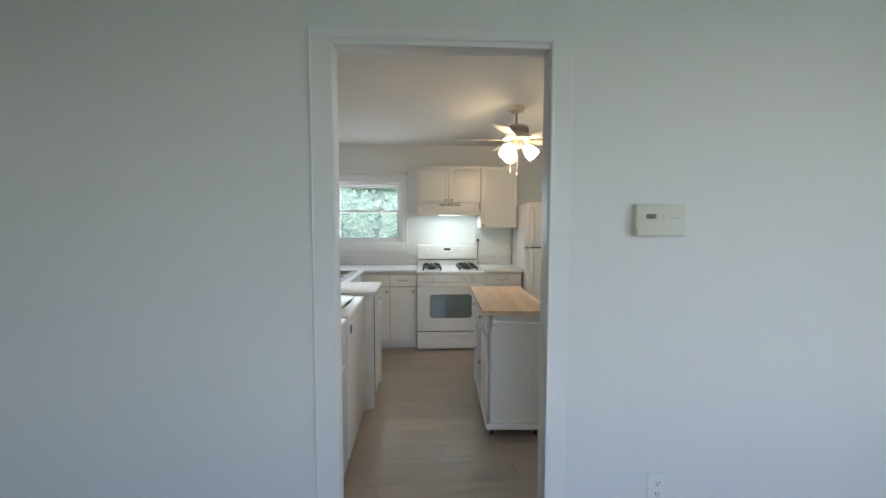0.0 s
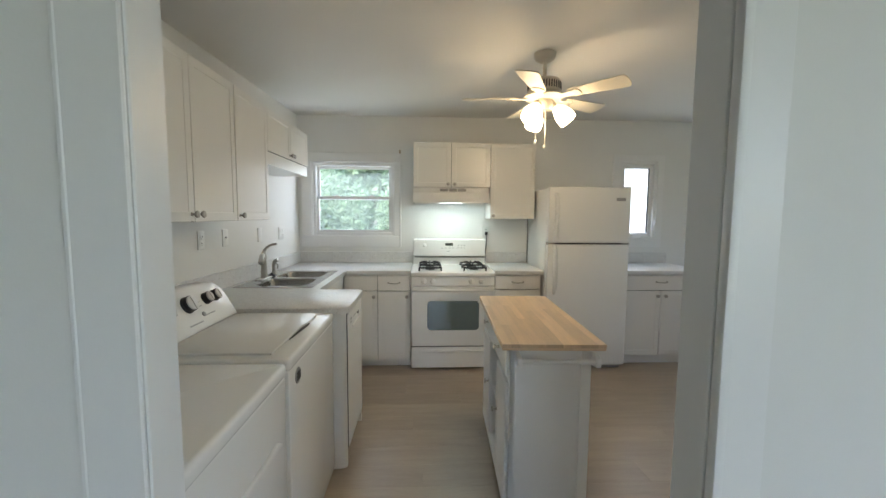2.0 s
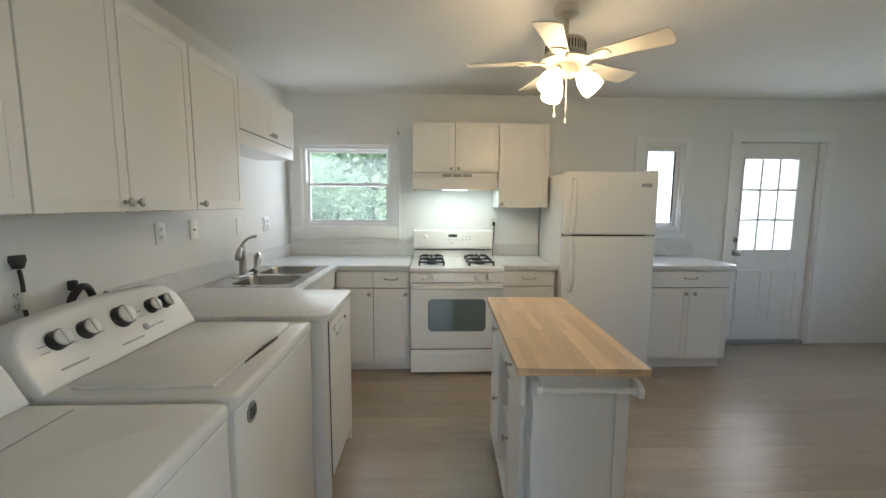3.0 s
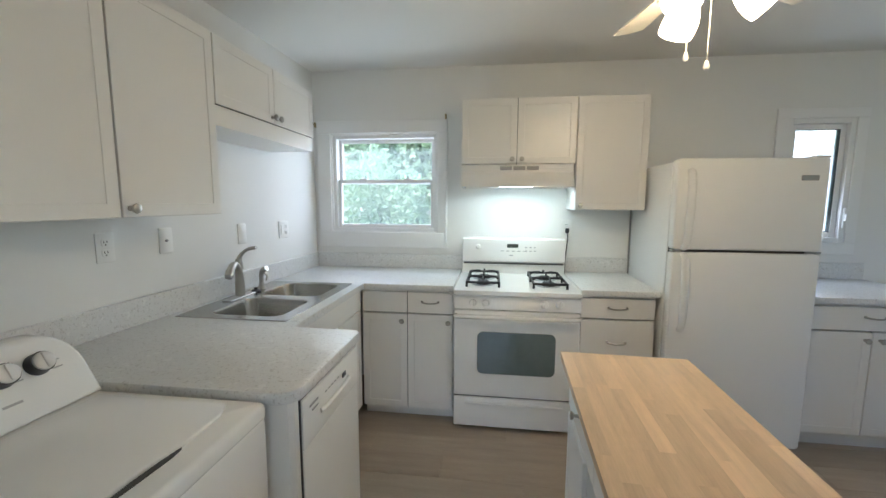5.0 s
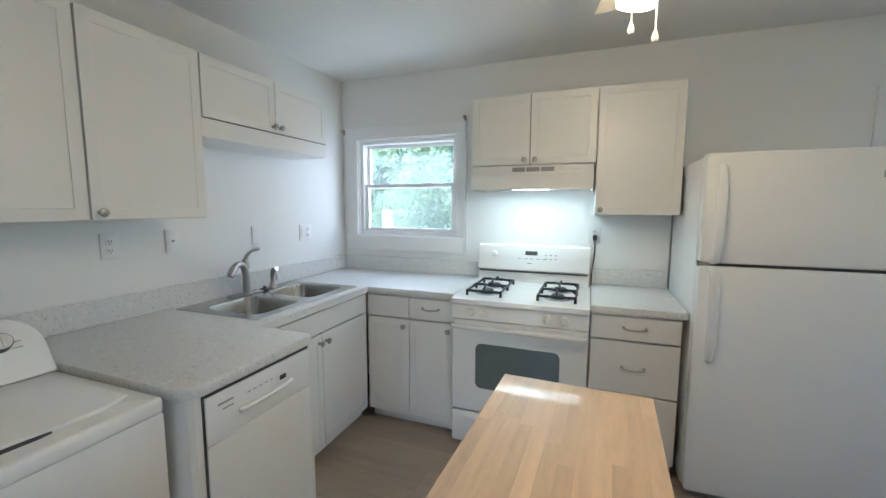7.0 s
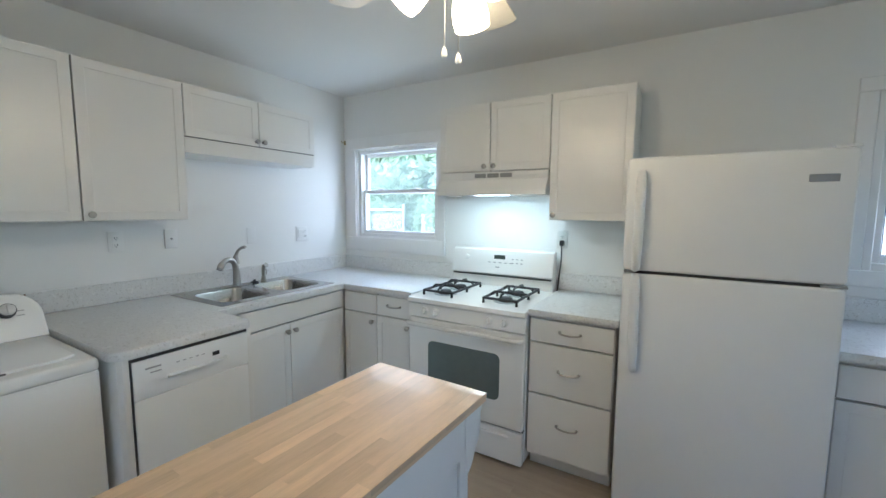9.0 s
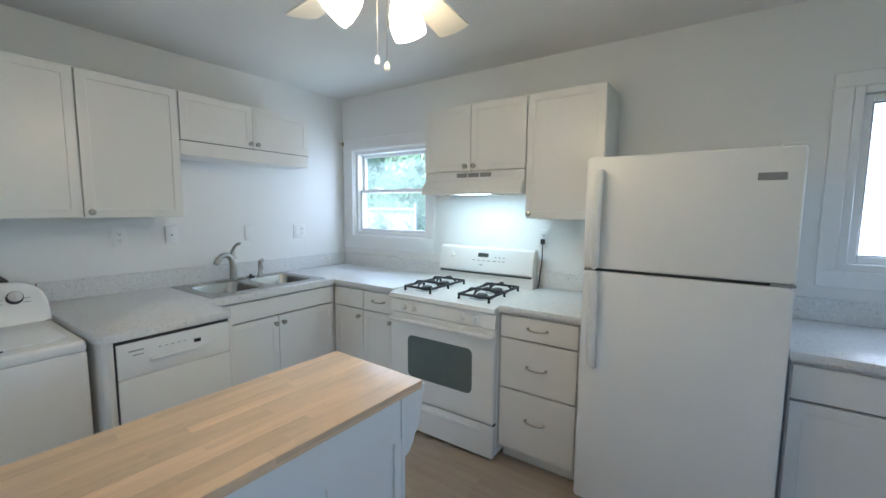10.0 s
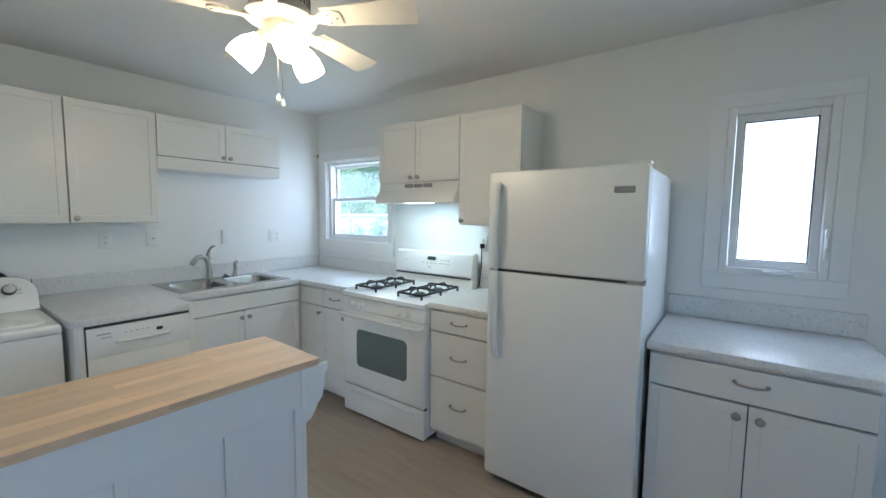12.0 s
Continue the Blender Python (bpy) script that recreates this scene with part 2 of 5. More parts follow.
def tube(bm, pts, radii, seg=10):
    pts = [Vector(p) for p in pts]
    if not hasattr(radii, "__len__"):
        radii = [radii] * len(pts)
    rings = []
    up = Vector((0.13, 0.31, 0.94))
    for i, p in enumerate(pts):
        t = (pts[min(i + 1, len(pts) - 1)] - pts[max(i - 1, 0)]).normalized()
        a = t.cross(up).normalized()
        if a.length < 0.1:
            a = t.orthogonal().normalized()
        b = t.cross(a).normalized()
        rings.append([bm.verts.new(p + radii[i] * (math.cos(2 * math.pi * k / seg) * a + math.sin(2 * math.pi * k / seg) * b)) for k in range(seg)])
        up = Vector((0.13, 0.31, 0.94)) if abs(t.dot(Vector((0.13, 0.31, 0.94)))) < 0.9 else Vector((1, 0, 0))
    for a, b in zip(rings, rings[1:]):
        best = min(range(seg), key=lambda s: sum((a[k].co - b[(k + s) % seg].co).length_squared for k in range(seg)))
        for k in range(seg):
            bm.faces.new((a[k], a[(k + 1) % seg], b[(k + 1 + best) % seg], b[(k + best) % seg]))
    bm.faces.new(list(reversed(rings[0])))
    bm.faces.new(rings[-1])


def curve_pts(ctrl, n=14):
    """Smooth points through control points."""
    c = [Vector(p) for p in ctrl]
    c = [c[0] * 2 - c[1]] + c + [c[-1] * 2 - c[-2]]
    out = []
    for i in range(1, len(c) - 2):
        for k in range(n):
            t = k / n
            out.append(0.5 * ((2 * c[i]) + (c[i + 1] - c[i - 1]) * t + (2 * c[i - 1] - 5 * c[i] + 4 * c[i + 1] - c[i + 2]) * t * t + (3 * c[i] - c[i - 1] - 3 * c[i + 1] + c[i + 2]) * t ** 3))
    return out + [c[-2]]


def prism(bm, outline, a, b, axis="y", bevel=0.0, seg=2):
    """An outline in the two other axes, drawn out along axis from a to b."""
    def at(p, d):
        return {"x": (d, p[0], p[1]), "y": (p[0], d, p[1]), "z": (p[0], p[1], d)}[axis]
    r0 = [bm.verts.new(at(p, a)) for p in outline]
    r1 = [bm.verts.new(at(p, b)) for p in outline]
    n = len(outline)
    fs = [bm.faces.new(list(reversed(r0))), bm.faces.new(r1)]
    for k in range(n):
        fs.append(bm.faces.new((r0[k], r0[(k + 1) % n], r1[(k + 1) % n], r1[k])))
    bmesh.ops.recalc_face_normals(bm, faces=fs)
    vs = r0 + r1
    if bevel:
        es = [e for f in fs[:2] for e in f.edges]
        rb = bmesh.ops.bevel(bm, geom=es, offset=bevel, segments=seg, affect='EDGES', profile=0.5)
        vs = [v for v in vs if v.is_valid] + [v for f in rb["faces"] for v in f.verts]
    return list(set(vs))


def rounded(x0, x1, y0, y1, r, n=5):
    out = []
    for cx, cy, a0 in ((x1 - r, y1 - r, 0), (x0 + r, y1 - r, 90), (x0 + r, y0 + r, 180), (x1 - r, y0 + r, 270)):
        for k in range(n + 1):
            a = radians(a0 + 90 * k / n)
            out.append((cx + r * math.cos(a), cy + r * math.sin(a)))
    return out


def mesh_of(bm, name, material, smooth=True, turn=True):
    if turn:
        bmesh.ops.recalc_face_normals(bm, faces=bm.faces[:])
    me = bpy.data.meshes.new(name)
    bm.to_mesh(me)
    bm.free()
    me.materials.append(material)
    if smooth:
        me.shade_smooth()
        me.set_sharp_from_angle(angle=radians(32))
    return me


def part(name, bm, material, parent=None, label="", smooth=True):
    ob = new(name, mesh_of(bm, name, material, smooth))
    if parent is not None:
        ob.parent = parent
    if label:
        tagged(ob, label)
    return ob


def thing(name, m, label, category, group="", kind=""):
    e = new(name)
    e.empty_display_size = 0.05
    e.matrix_world = m
    return tagged(e, label, category, group, kind)


def structure(name, bm, material, label, category="", smooth=False):
    ob = new(name, mesh_of(bm, name, material, smooth))
    return tagged(ob, label, category, kind="structure")


def one_box(lo, hi, bevel=0.0, seg=1):
    bm = B()
    box(bm, lo, hi, bevel, seg)
    return bm


# ---- plan ----
WX, EX = -1.39, 5.0
NY, SY, SY0 = 5.065, 1.437, 1.37
CZ = 2.42
WIN = (-1.10, -0.265, 1.195, 1.945)
CAS = (2.135, 2.555, 1.16, 2.0)
DOR = (3.09, 3.95, 0.0, 2.035)
OPN = (-0.307, 0.45, 2.03)


def wxf(y):
    """The west wall runs slightly out of square."""
    return -1.245 - 0.039 * (NY - y)




def wall_with_holes(name, x0, x1, y0, y1, z1, holes, label, material=WALL):
    """A wall along x with rectangular openings (x0, x1, z0, z1)."""
    bm = B()
    holes = sorted(holes)
    x = x0
    for a, b, c, d in holes:
        box(bm, (x, y0, 0), (a, y1, z1))
        if c > 0:
            box(bm, (a, y0, 0), (b, y1, c))
        box(bm, (a, y0, d), (b, y1, z1))
        x = b
    box(bm, (x, y0, 0), (x1, y1, z1))
    bmesh.ops.remove_doubles(bm, verts=bm.verts[:], dist=1e-5)
    return structure(name, bm, material, label, "wall")


wall_with_holes("wall_north", WX - 0.15, EX + 0.15, NY, NY + 0.16, 2.6, [WIN, CAS, DOR], "white painted kitchen wall with window and door openings")
wall_with_holes("wall_divider", WX, EX, SY0, SY, CZ, [(OPN[0], OPN[1], 0, OPN[2])], "white painted wall with an open doorway to the kitchen")
bm = B()
prism(bm, [(WX - 0.15, SY0), (wxf(SY0), SY0), (wxf(NY), NY), (WX - 0.15, NY)], 0, 2.6, "z")
structure("wall_west", bm, WALL, "white painted kitchen wall behind sink and laundry", "wall")
# this opening is added only to let in the side fill, never in view
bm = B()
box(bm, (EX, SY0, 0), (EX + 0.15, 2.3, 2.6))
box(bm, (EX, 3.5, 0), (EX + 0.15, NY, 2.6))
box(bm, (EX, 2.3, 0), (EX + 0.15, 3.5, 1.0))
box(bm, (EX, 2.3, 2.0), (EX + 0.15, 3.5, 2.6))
structure("wall_east", bm, WALL, "white painted kitchen wall with an added unseen side opening", "wall")
# room extents are assumed; unseen walls are spaced to shape the daylight
LX0, LX1, LY = -4.4, 2.6, -2.7
structure("wall_living_west", one_box((LX0 - 0.15, LY - 0.15, 0), (LX0, SY0, 2.6)), WALL, "white painted living room wall", "wall")
bm = B()
box(bm, (LX1, LY - 0.15, 0), (LX1 + 0.15, -1.65, 2.6))
box(bm, (LX1, -0.15, 0), (LX1 + 0.15, SY0, 2.6))
box(bm, (LX1, -1.65, 0), (LX1 + 0.15, -0.15, 0.85))
box(bm, (LX1, -1.65, 2.2), (LX1 + 0.15, -0.15, 2.6))
structure("wall_living_east", bm, WALL, "unseen white living room wall with an assumed window opening", "wall")
structure("wall_living_north", one_box((LX0, SY0, 0), (WX - 0.15, SY0 + 0.15, 2.6)), WALL, "white painted living room wall", "wall")
wall_with_holes("wall_living_south", LX0, LX1, LY - 0.15, LY, 2.6, [(-0.5, 0.9, 0.85, 2.2)], "unseen white living room wall with an assumed wide window opening")
structure("ceiling", one_box((WX, SY0, CZ), (EX, NY, CZ + 0.1)), CEIL, "white painted kitchen ceiling", "ceiling")
structure("ceiling_living", one_box((LX0, LY, CZ), (LX1, SY0, CZ + 0.1)), CEIL, "white painted living room ceiling", "ceiling")
bm = B()
box(bm, (WX - 0.15, SY0, -0.12), (EX + 0.15, NY + 0.16, -0.003))
box(bm, (LX0 - 0.15, LY - 0.15, -0.12), (LX1 + 0.15, SY0, -0.003))
floor = structure("floor", bm, FLOOR2, "grey-brown vinyl plank floor with faint grain", "floor")

# ---- doorway trim ----
bm = B()
cw, ct = 0.066, 0.006
box(bm, (OPN[0] - 0.062, SY0 - ct, 0), (OPN[0] + 0.010, SY0 + 0.001, OPN[2] - 0.004), 0.002)
box(bm, (OPN[0] - 0.068, SY0 - ct - 0.001, 0), (OPN[0] - 0.060, SY0 + 0.001, OPN[2] + 0.045), 0.002)
structure("trim_doorway_west", bm, TRIM, "white painted flat door casing with a thin outer bead", "trim", True)
bm = B()
box(bm, (OPN[1] + 0.001, SY0 - ct, 0), (OPN[1] + cw, SY0 + 0.001, OPN[2] - 0.004), 0.002)
box(bm, (OPN[1] - 0.0115, SY0 - 0.017, 0), (OPN[1] + 0.003, SY0 + 0.001, OPN[2] + 0.01), 0.004, 2)
structure("trim_doorway_east", bm, TRIM, "white painted flat door casing with a raised inner bead", "trim", True)
bm = B()
box(bm, (OPN[0] - 0.0595, SY0 - ct, OPN[2] - 0.004), (OPN[1] + cw, SY0 + 0.001, OPN[2] + 0.042), 0.002)
box(bm, (OPN[0] - 0.01, SY0 - ct - 0.007, OPN[2] + 0.004), (OPN[1] - 0.0115, SY0 + 0.001, OPN[2] + 0.016), 0.003)
structure("trim_doorway_head", bm, TRIM, "white painted flat head casing over the doorway", "trim", True)
for x, s in ((OPN[0], 1), (OPN[1], -1)):
    structure("trim_jamb", one_box((x, SY0 + 0.002, 0), (x + s * 0.012, SY + 0.003, OPN[2] - 0.001), 0.002), TRIM, "white painted door jamb lining", "trim")
structure("trim_jamb_head", one_box((OPN[0] + 0.0125, SY0 - 0.004, OPN[2] - 0.012), (OPN[1] - 0.0125, SY + 0.003, OPN[2] - 0.001), 0.002), TRIM, "white painted head lining of the doorway", "trim")

# ---- windows and back door ----


def window_double_hung():
    x0, x1, z0, z1 = WIN
    w = thing("window_1", pose(0, 0, 0), "white double-hung window with foliage outside", "window", kind="structure")
    bm = B()
    y0, y1 = NY + 0.02, NY + 0.13
    f = 0.03
    box(bm, (x0, y0, z0), (x0 + f, y1, z1), 0.003)
    box(bm, (x1 - f, y0, z0), (x1, y1, z1), 0.003)
    box(bm, (x0 + f, y0, z1 - f), (x1 - f, y1, z1), 0.003)
    box(bm, (x0 + f, y0, z0), (x1 - f, y1, z0 + f), 0.003)
    part("window_frame", bm, TRIM, w)
    zm = 1.583
    for name, ya, za, zb in (("upper_sash", NY + 0.085, zm - 0.015, z1 - f), ("lower_sash", NY + 0.045, z0 + f, zm + 0.018)):
        bm = B()
        a, b, s = x0 + f, x1 - f, 0.026
        box(bm, (a, ya, za), (a + s, ya + 0.032, zb), 0.003)
        box(bm, (b - s, ya, za), (b, ya + 0.032, zb), 0.003)
        box(bm, (a + s, ya, zb - s), (b - s, ya + 0.032, zb), 0.003)
        box(bm, (a + s, ya, za), (b - s, ya + 0.032, za + s), 0.003)
        sash = part(name, bm, TRIM, w)
        g = part("pane", one_box((a + s, ya + 0.014, za + s), (b - s, ya + 0.018, zb - s)), GLASS, sash)
        g.visible_shadow = False
    for x in (-0.86, -0.50):
        bm = B()
        box(bm, (x - 0.03, NY + 0.03, zm + 0.016), (x + 0.03, NY + 0.075, zm + 0.026), 0.003)
        cyl(bm, (x, NY + 0.05, zm + 0.02), (x, NY + 0.05, zm + 0.036), 0.012, 0.008, 10)
        part("sash_lock", bm, PLASTIC, w)
    c0, c1, d0, d1 = -1.215, -0.185, 1.075, 2.045
    bm = B()
    box(bm, (c0, NY - 0.018, z1 + 0.006), (c1, NY + 0.001, d1), 0.004)
    box(bm, (c0, NY - 0.018, z0 - 0.004), (x0 - 0.006, NY + 0.001, z1 + 0.006), 0.004)
    box(bm, (x1 + 0.006, NY - 0.018, z0 - 0.004), (c1, NY + 0.001, z1 + 0.006), 0.004)
    box(bm, (c0, NY - 0.022, d0), (c1, NY + 0.001, z0 - 0.004), 0.006, 2)
    box(bm, (c1 - 0.02, NY - 0.026, d0), (c1, NY + 0.001, d1 - 0.02), 0.006, 2)
    part("casing", bm, TRIM, w)
    bm = B()
    box(bm, (x0 - 0.006, NY - 0.004, z0 - 0.004), (x1 + 0.006, NY + 0.022, z0 + 0.002))
    box(bm, (x0 - 0.006, NY - 0.004, z1 - 0.002), (x1 + 0.006, NY + 0.022, z1 + 0.006))
    box(bm, (x0 - 0.006, NY - 0.004, z0 + 0.002), (x0 + 0.002, NY + 0.022, z1 - 0.002))
    box(bm, (x1 - 0.002, NY - 0.004, z0 + 0.002), (x1 + 0.006, NY + 0.022, z1 - 0.002))
    part("reveal", bm, TRIM, w)


def curtain_hook(x, z):
    h = thing("curtain_hook", pose(x, NY - 0.02, z), "small worn brass curtain rod bracket beside the window", "hook", "curtain hooks")
    bm = B()
    box(bm, (-0.006, -0.004, -0.018), (0.006, 0.021, 0.018), 0.002)
    part("plate", bm, BRASS, h)
    bm = B()
    tube(bm, curve_pts([(0, -0.003, 0.0), (0, -0.03, -0.002), (0, -0.036, 0.014)], 5), 0.003, 8)
    part("hook_arm", bm, BRASS, h)


def window_casement():
    x0, x1, z0, z1 = CAS
    w = thing("window_2", pose(0, 0, 0), "narrow white casement window, bright outside, beside the fridge", "window", kind="structure")
    y0, y1 = NY - 0.006, NY + 0.12
    bm = B()
    f = 0.035
    box(bm, (x0, y0, z0), (x0 + f, y1, z1), 0.003)
    box(bm, (x1 - f, y0, z0), (x1, y1, z1), 0.003)
    box(bm, (x0 + f, y0, z1 - f), (x1 - f, y1, z1), 0.003)
    box(bm, (x0 + f, y0, z0), (x1 - f, y1, z0 + f), 0.003)
    part("window_frame", bm, TRIM, w)
    bm = B()
    a, b, c, d, s = x0 + f + 0.002, x1 - f - 0.002, z0 + f + 0.002, z1 - f - 0.002, 0.034
    for lo, hi in (((a, 0, c), (a + s, 0, d)), ((b - s, 0, c), (b, 0, d)), ((a + s, 0, d - s), (b - s, 0, d)), ((a + s, 0, c), (b - s, 0, c + s))):
        box(bm, (lo[0], NY + 0.022, lo[2]), (hi[0], NY + 0.06, hi[2]), 0.003)
    sash = part("sash", bm, TRIM, w)
    bm = B()
    e = 0.004
    for lo, hi in (((a + s, c + s), (a + s + e, d - s)), ((b - s - e, c + s), (b - s, d - s)), ((a + s + e, d - s - e), (b - s - e, d - s)), ((a + s + e, c + s), (b - s - e, c + s + e))):
        box(bm, (lo[0], NY + 0.026, lo[1]), (hi[0], NY + 0.05, hi[1]))
    part("glazing_gasket", bm, DARKP, sash, "black rubber gasket")
    g = part("pane", one_box((a + s, NY + 0.042, c + s), (b - s, NY + 0.046, d - s)), GLASS, sash)
    g.visible_shadow = False
    xm = (x0 + x1) / 2 + 0.03
    bm = B()
    box(bm, (xm - 0.06, NY - 0.03, z0 + 0.008), (xm + 0.06, NY - 0.005, z0 + 0.028), 0.006, 2)
    crank = part("crank_base", bm, PLASTIC, w)
    bm = B()
    tube(bm, curve_pts([(xm + 0.045, NY - 0.02, z0 + 0.028), (xm + 0.04, NY - 0.036, z0 + 0.036), (xm - 0.005, NY - 0.04, z0 + 0.032)], 5), 0.006, 8)
    part("crank_handle", bm, PLASTIC, crank)
    bm = B()
    box(bm, (x1 - 0.024, NY - 0.02, z0 + 0.10), (x1 - 0.008, NY - 0.005, z0 + 0.24), 0.005, 2)
    box(bm, (x1 - 0.02, NY - 0.034, z0 + 0.15), (x1 - 0.012, NY - 0.018, z0 + 0.20), 0.003)
    part("latch", bm, PLASTIC, w)
    bm = B()
    c0, c1, d0, d1 = 2.065, 2.625, 1.08, 2.065
    for lo, hi in (((c0, z1), (c1, d1)), ((c0, d0), (c1, z0)), ((c0, z0), (x0, z1)), ((x1, z0), (c1, z1))):
        box(bm, (lo[0], NY - 0.012, lo[1]), (hi[0], NY + 0.001, hi[1]), 0.003)
    part("casing", bm, TRIM, w)


def back_door():
    x0, x1, z0, z1 = DOR
    d = thing("door_1", pose(0, 0, 0), "white back door with nine glazed panes, closed", "door", kind="structure")
    a, b = x0 + 0.014, x1 - 0.014
    y = NY + 0.045
    g0, g1, h0, h1 = 3.195, 3.735, 0.97, 1.86
    bm = B()
    box(bm, (a, y, 0.03), (g0, y + 0.044, 2.02), 0.002)
    box(bm, (g1, y, 0.03), (b, y + 0.044, 2.02), 0.002)
    box(bm, (g0, y, h1), (g1, y + 0.044, 2.02), 0.002)
    box(bm, (g0, y, 0.03), (g1, y + 0.044, h0), 0.002)
    leaf = part("door_leaf", bm, TRIM, d)
    bm = B()
    for p0, p1 in ((a + 0.10, (a + b) / 2 - 0.05), ((a + b) / 2 + 0.05, b - 0.10)):
        box(bm, (p0, y - 0.008, 0.22), (p0 + 0.018, y + 0.001, 0.76), 0.003)
        box(bm, (p1 - 0.018, y - 0.008, 0.22), (p1, y + 0.001, 0.76), 0.003)
        box(bm, (p0 + 0.018, y - 0.008, 0.742), (p1 - 0.018, y + 0.001, 0.76), 0.003)
        box(bm, (p0 + 0.018, y - 0.008, 0.22), (p1 - 0.018, y + 0.001, 0.238), 0.003)
    part("panel_moulding", bm, TRIM, leaf)
    bm = B()
    m = 0.022
    for lo, hi in (((g0 - m, h1), (g1 + m, h1 + m)), ((g0 - m, h0 - m), (g1 + m, h0)), ((g0 - m, h0), (g0, h1)), ((g1, h0), (g1 + m, h1))):
        box(bm, (lo[0], y - 0.012, lo[1]), (hi[0], y + 0.002, hi[1]), 0.004)
    part("glazing_frame", bm, TRIM, leaf)
    w, h = (g1 - g0) / 3, (h1 - h0) / 3
    for k in (1, 2):
        part("muntin", one_box((g0 + k * w - 0.012, y - 0.006, h0), (g0 + k * w + 0.012, y + 0.03, h1), 0.003), TRIM, leaf)
        part("muntin", one_box((g0, y - 0.005, h0 + k * h - 0.012), (g1, y + 0.029, h0 + k * h + 0.012), 0.003), TRIM, leaf)
    for i in range(3):
        for j in range(3):
            g = part("pane", one_box((g0 + i * w + 0.009, y + 0.01, h0 + j * h + 0.009), (g0 + (i + 1) * w - 0.009, y + 0.014, h0 + (j + 1) * h - 0.009)), GLASS, leaf)
            g.visible_shadow = False
    bm = B()
    lathe(bm, [(0.032, 0), (0.032, 0.006), (0.012, 0.012), (0.012, 0.035), (0.026, 0.045), (0.028, 0.058), (0.018, 0.068), (0.0, 0.07)], 18, pose(a + 0.065, y, 0.935, 90, 0, 0))
    part("door_knob", bm, NICKEL, d)
    bm = B()
    lathe(bm, [(0.032, 0), (0.032, 0.006), (0.022, 0.014), (0.0, 0.015)], 18, pose(a + 0.06, y, 1.075, 90, 0, 0))
    box(bm, (a + 0.056, y - 0.034, 1.058), (a + 0.064, y - 0.012, 1.092), 0.003)
    part("deadbolt", bm, NICKEL, d)
    bm = B()
    box(bm, (a - 0.03, y - 0.014, 1.345), (a + 0.035, y + 0.001, 1.375), 0.004)
    box(bm, (a + 0.01, y - 0.035, 1.352), (a + 0.026, y - 0.012, 1.368), 0.003)
    part("slide_latch", bm, NICKEL, d)
    bm = B()
    lathe(bm, [(0.012, 0), (0.008, 0.02), (0.012, 0.03), (0.0, 0.04)], 12, pose(a + 0.01, y, 0.56, 90, 0, 0))
    part("door_stop", bm, NICKEL, d)
    bm = B()
    j = 0.013
    box(bm, (x0, NY - 0.002, 0), (x0 + j, NY + 0.155, z1))
    box(bm, (x1 - j, NY - 0.002, 0), (x1, NY + 0.155, z1))
    box(bm, (x0 + j, NY - 0.002, z1 - j), (x1 - j, NY + 0.155, z1))
    part("door_frame", bm, TRIM, d)
    part("sill", one_box((x0 + j, NY - 0.01, 0), (x1 - j, NY + 0.155, 0.028), 0.006), GREYM, d, "grey metal threshold")
    bm = B()
    c = 0.085
    box(bm, (x0 - c, NY - 0.014, 0), (x0 - 0.002, NY + 0.001, z1 - 0.002), 0.004)
    box(bm, (x1 + 0.002, NY - 0.014, 0), (x1 + c, NY + 0.001, z1 - 0.002), 0.004)
    box(bm, (x0 - c, NY - 0.014, z1 - 0.002), (x1 + c, NY + 0.001, z1 + c), 0.004)
    part("casing", bm, TRIM, d)


window_double_hung()
curtain_hook(-0.197, 2.06)
curtain_hook(-1.225, 2.02)
window_casement()
back_door()

# ---- cabinets ----


def slab(bm, x0, x1, z0, z1, shaker=True, stile=0.057, yb=0.0, th=0.02):
    """A door or drawer front in the plane y = 0, its face at y = -th."""
    vs = box(bm, (x0, yb - th, z0), (x1, yb, z1), 0.0015)
    if shaker:
        bm.normal_update()
        f = max((f for f in bm.faces if f.normal.y < -0.9), key=lambda f: f.calc_area())
        bmesh.ops.inset_region(bm, faces=[f], thickness=stile, depth=0)
        bmesh.ops.inset_region(bm, faces=[f], thickness=0.0025, depth=-0.0025)


def knob_bm(x, z, y=-0.02):
    bm = B()
    lathe(bm, [(0.0085, 0), (0.0085, 0.003), (0.0055, 0.007), (0.0055, 0.013), (0.0145, 0.020), (0.0165, 0.025), (0.0145, 0.030), (0.006, 0.033), (0.0, 0.0335)], 16, pose(x, y, z, 90, 0, 0))
    return bm


def pull_bm(x, z, y=-0.02, w=0.052):
    bm = B()
    pts = curve_pts([(x - w, y - 0.001, z + 0.003), (x - w, y - 0.013, z + 0.003), (x - w * 0.62, y - 0.022, z), (x, y - 0.025, z - 0.002), (x + w * 0.62, y - 0.022, z), (x + w, y - 0.013, z + 0.003), (x + w, y - 0.001, z + 0.003)], 5)
    tube(bm, pts, [0.0046] * len(pts), 8)
    for s in (-1, 1):
        cyl(bm, (x + s * w, y, z + 0.004), (x + s * w, y - 0.005, z + 0.004), 0.008, 0.006, 12)
    return bm


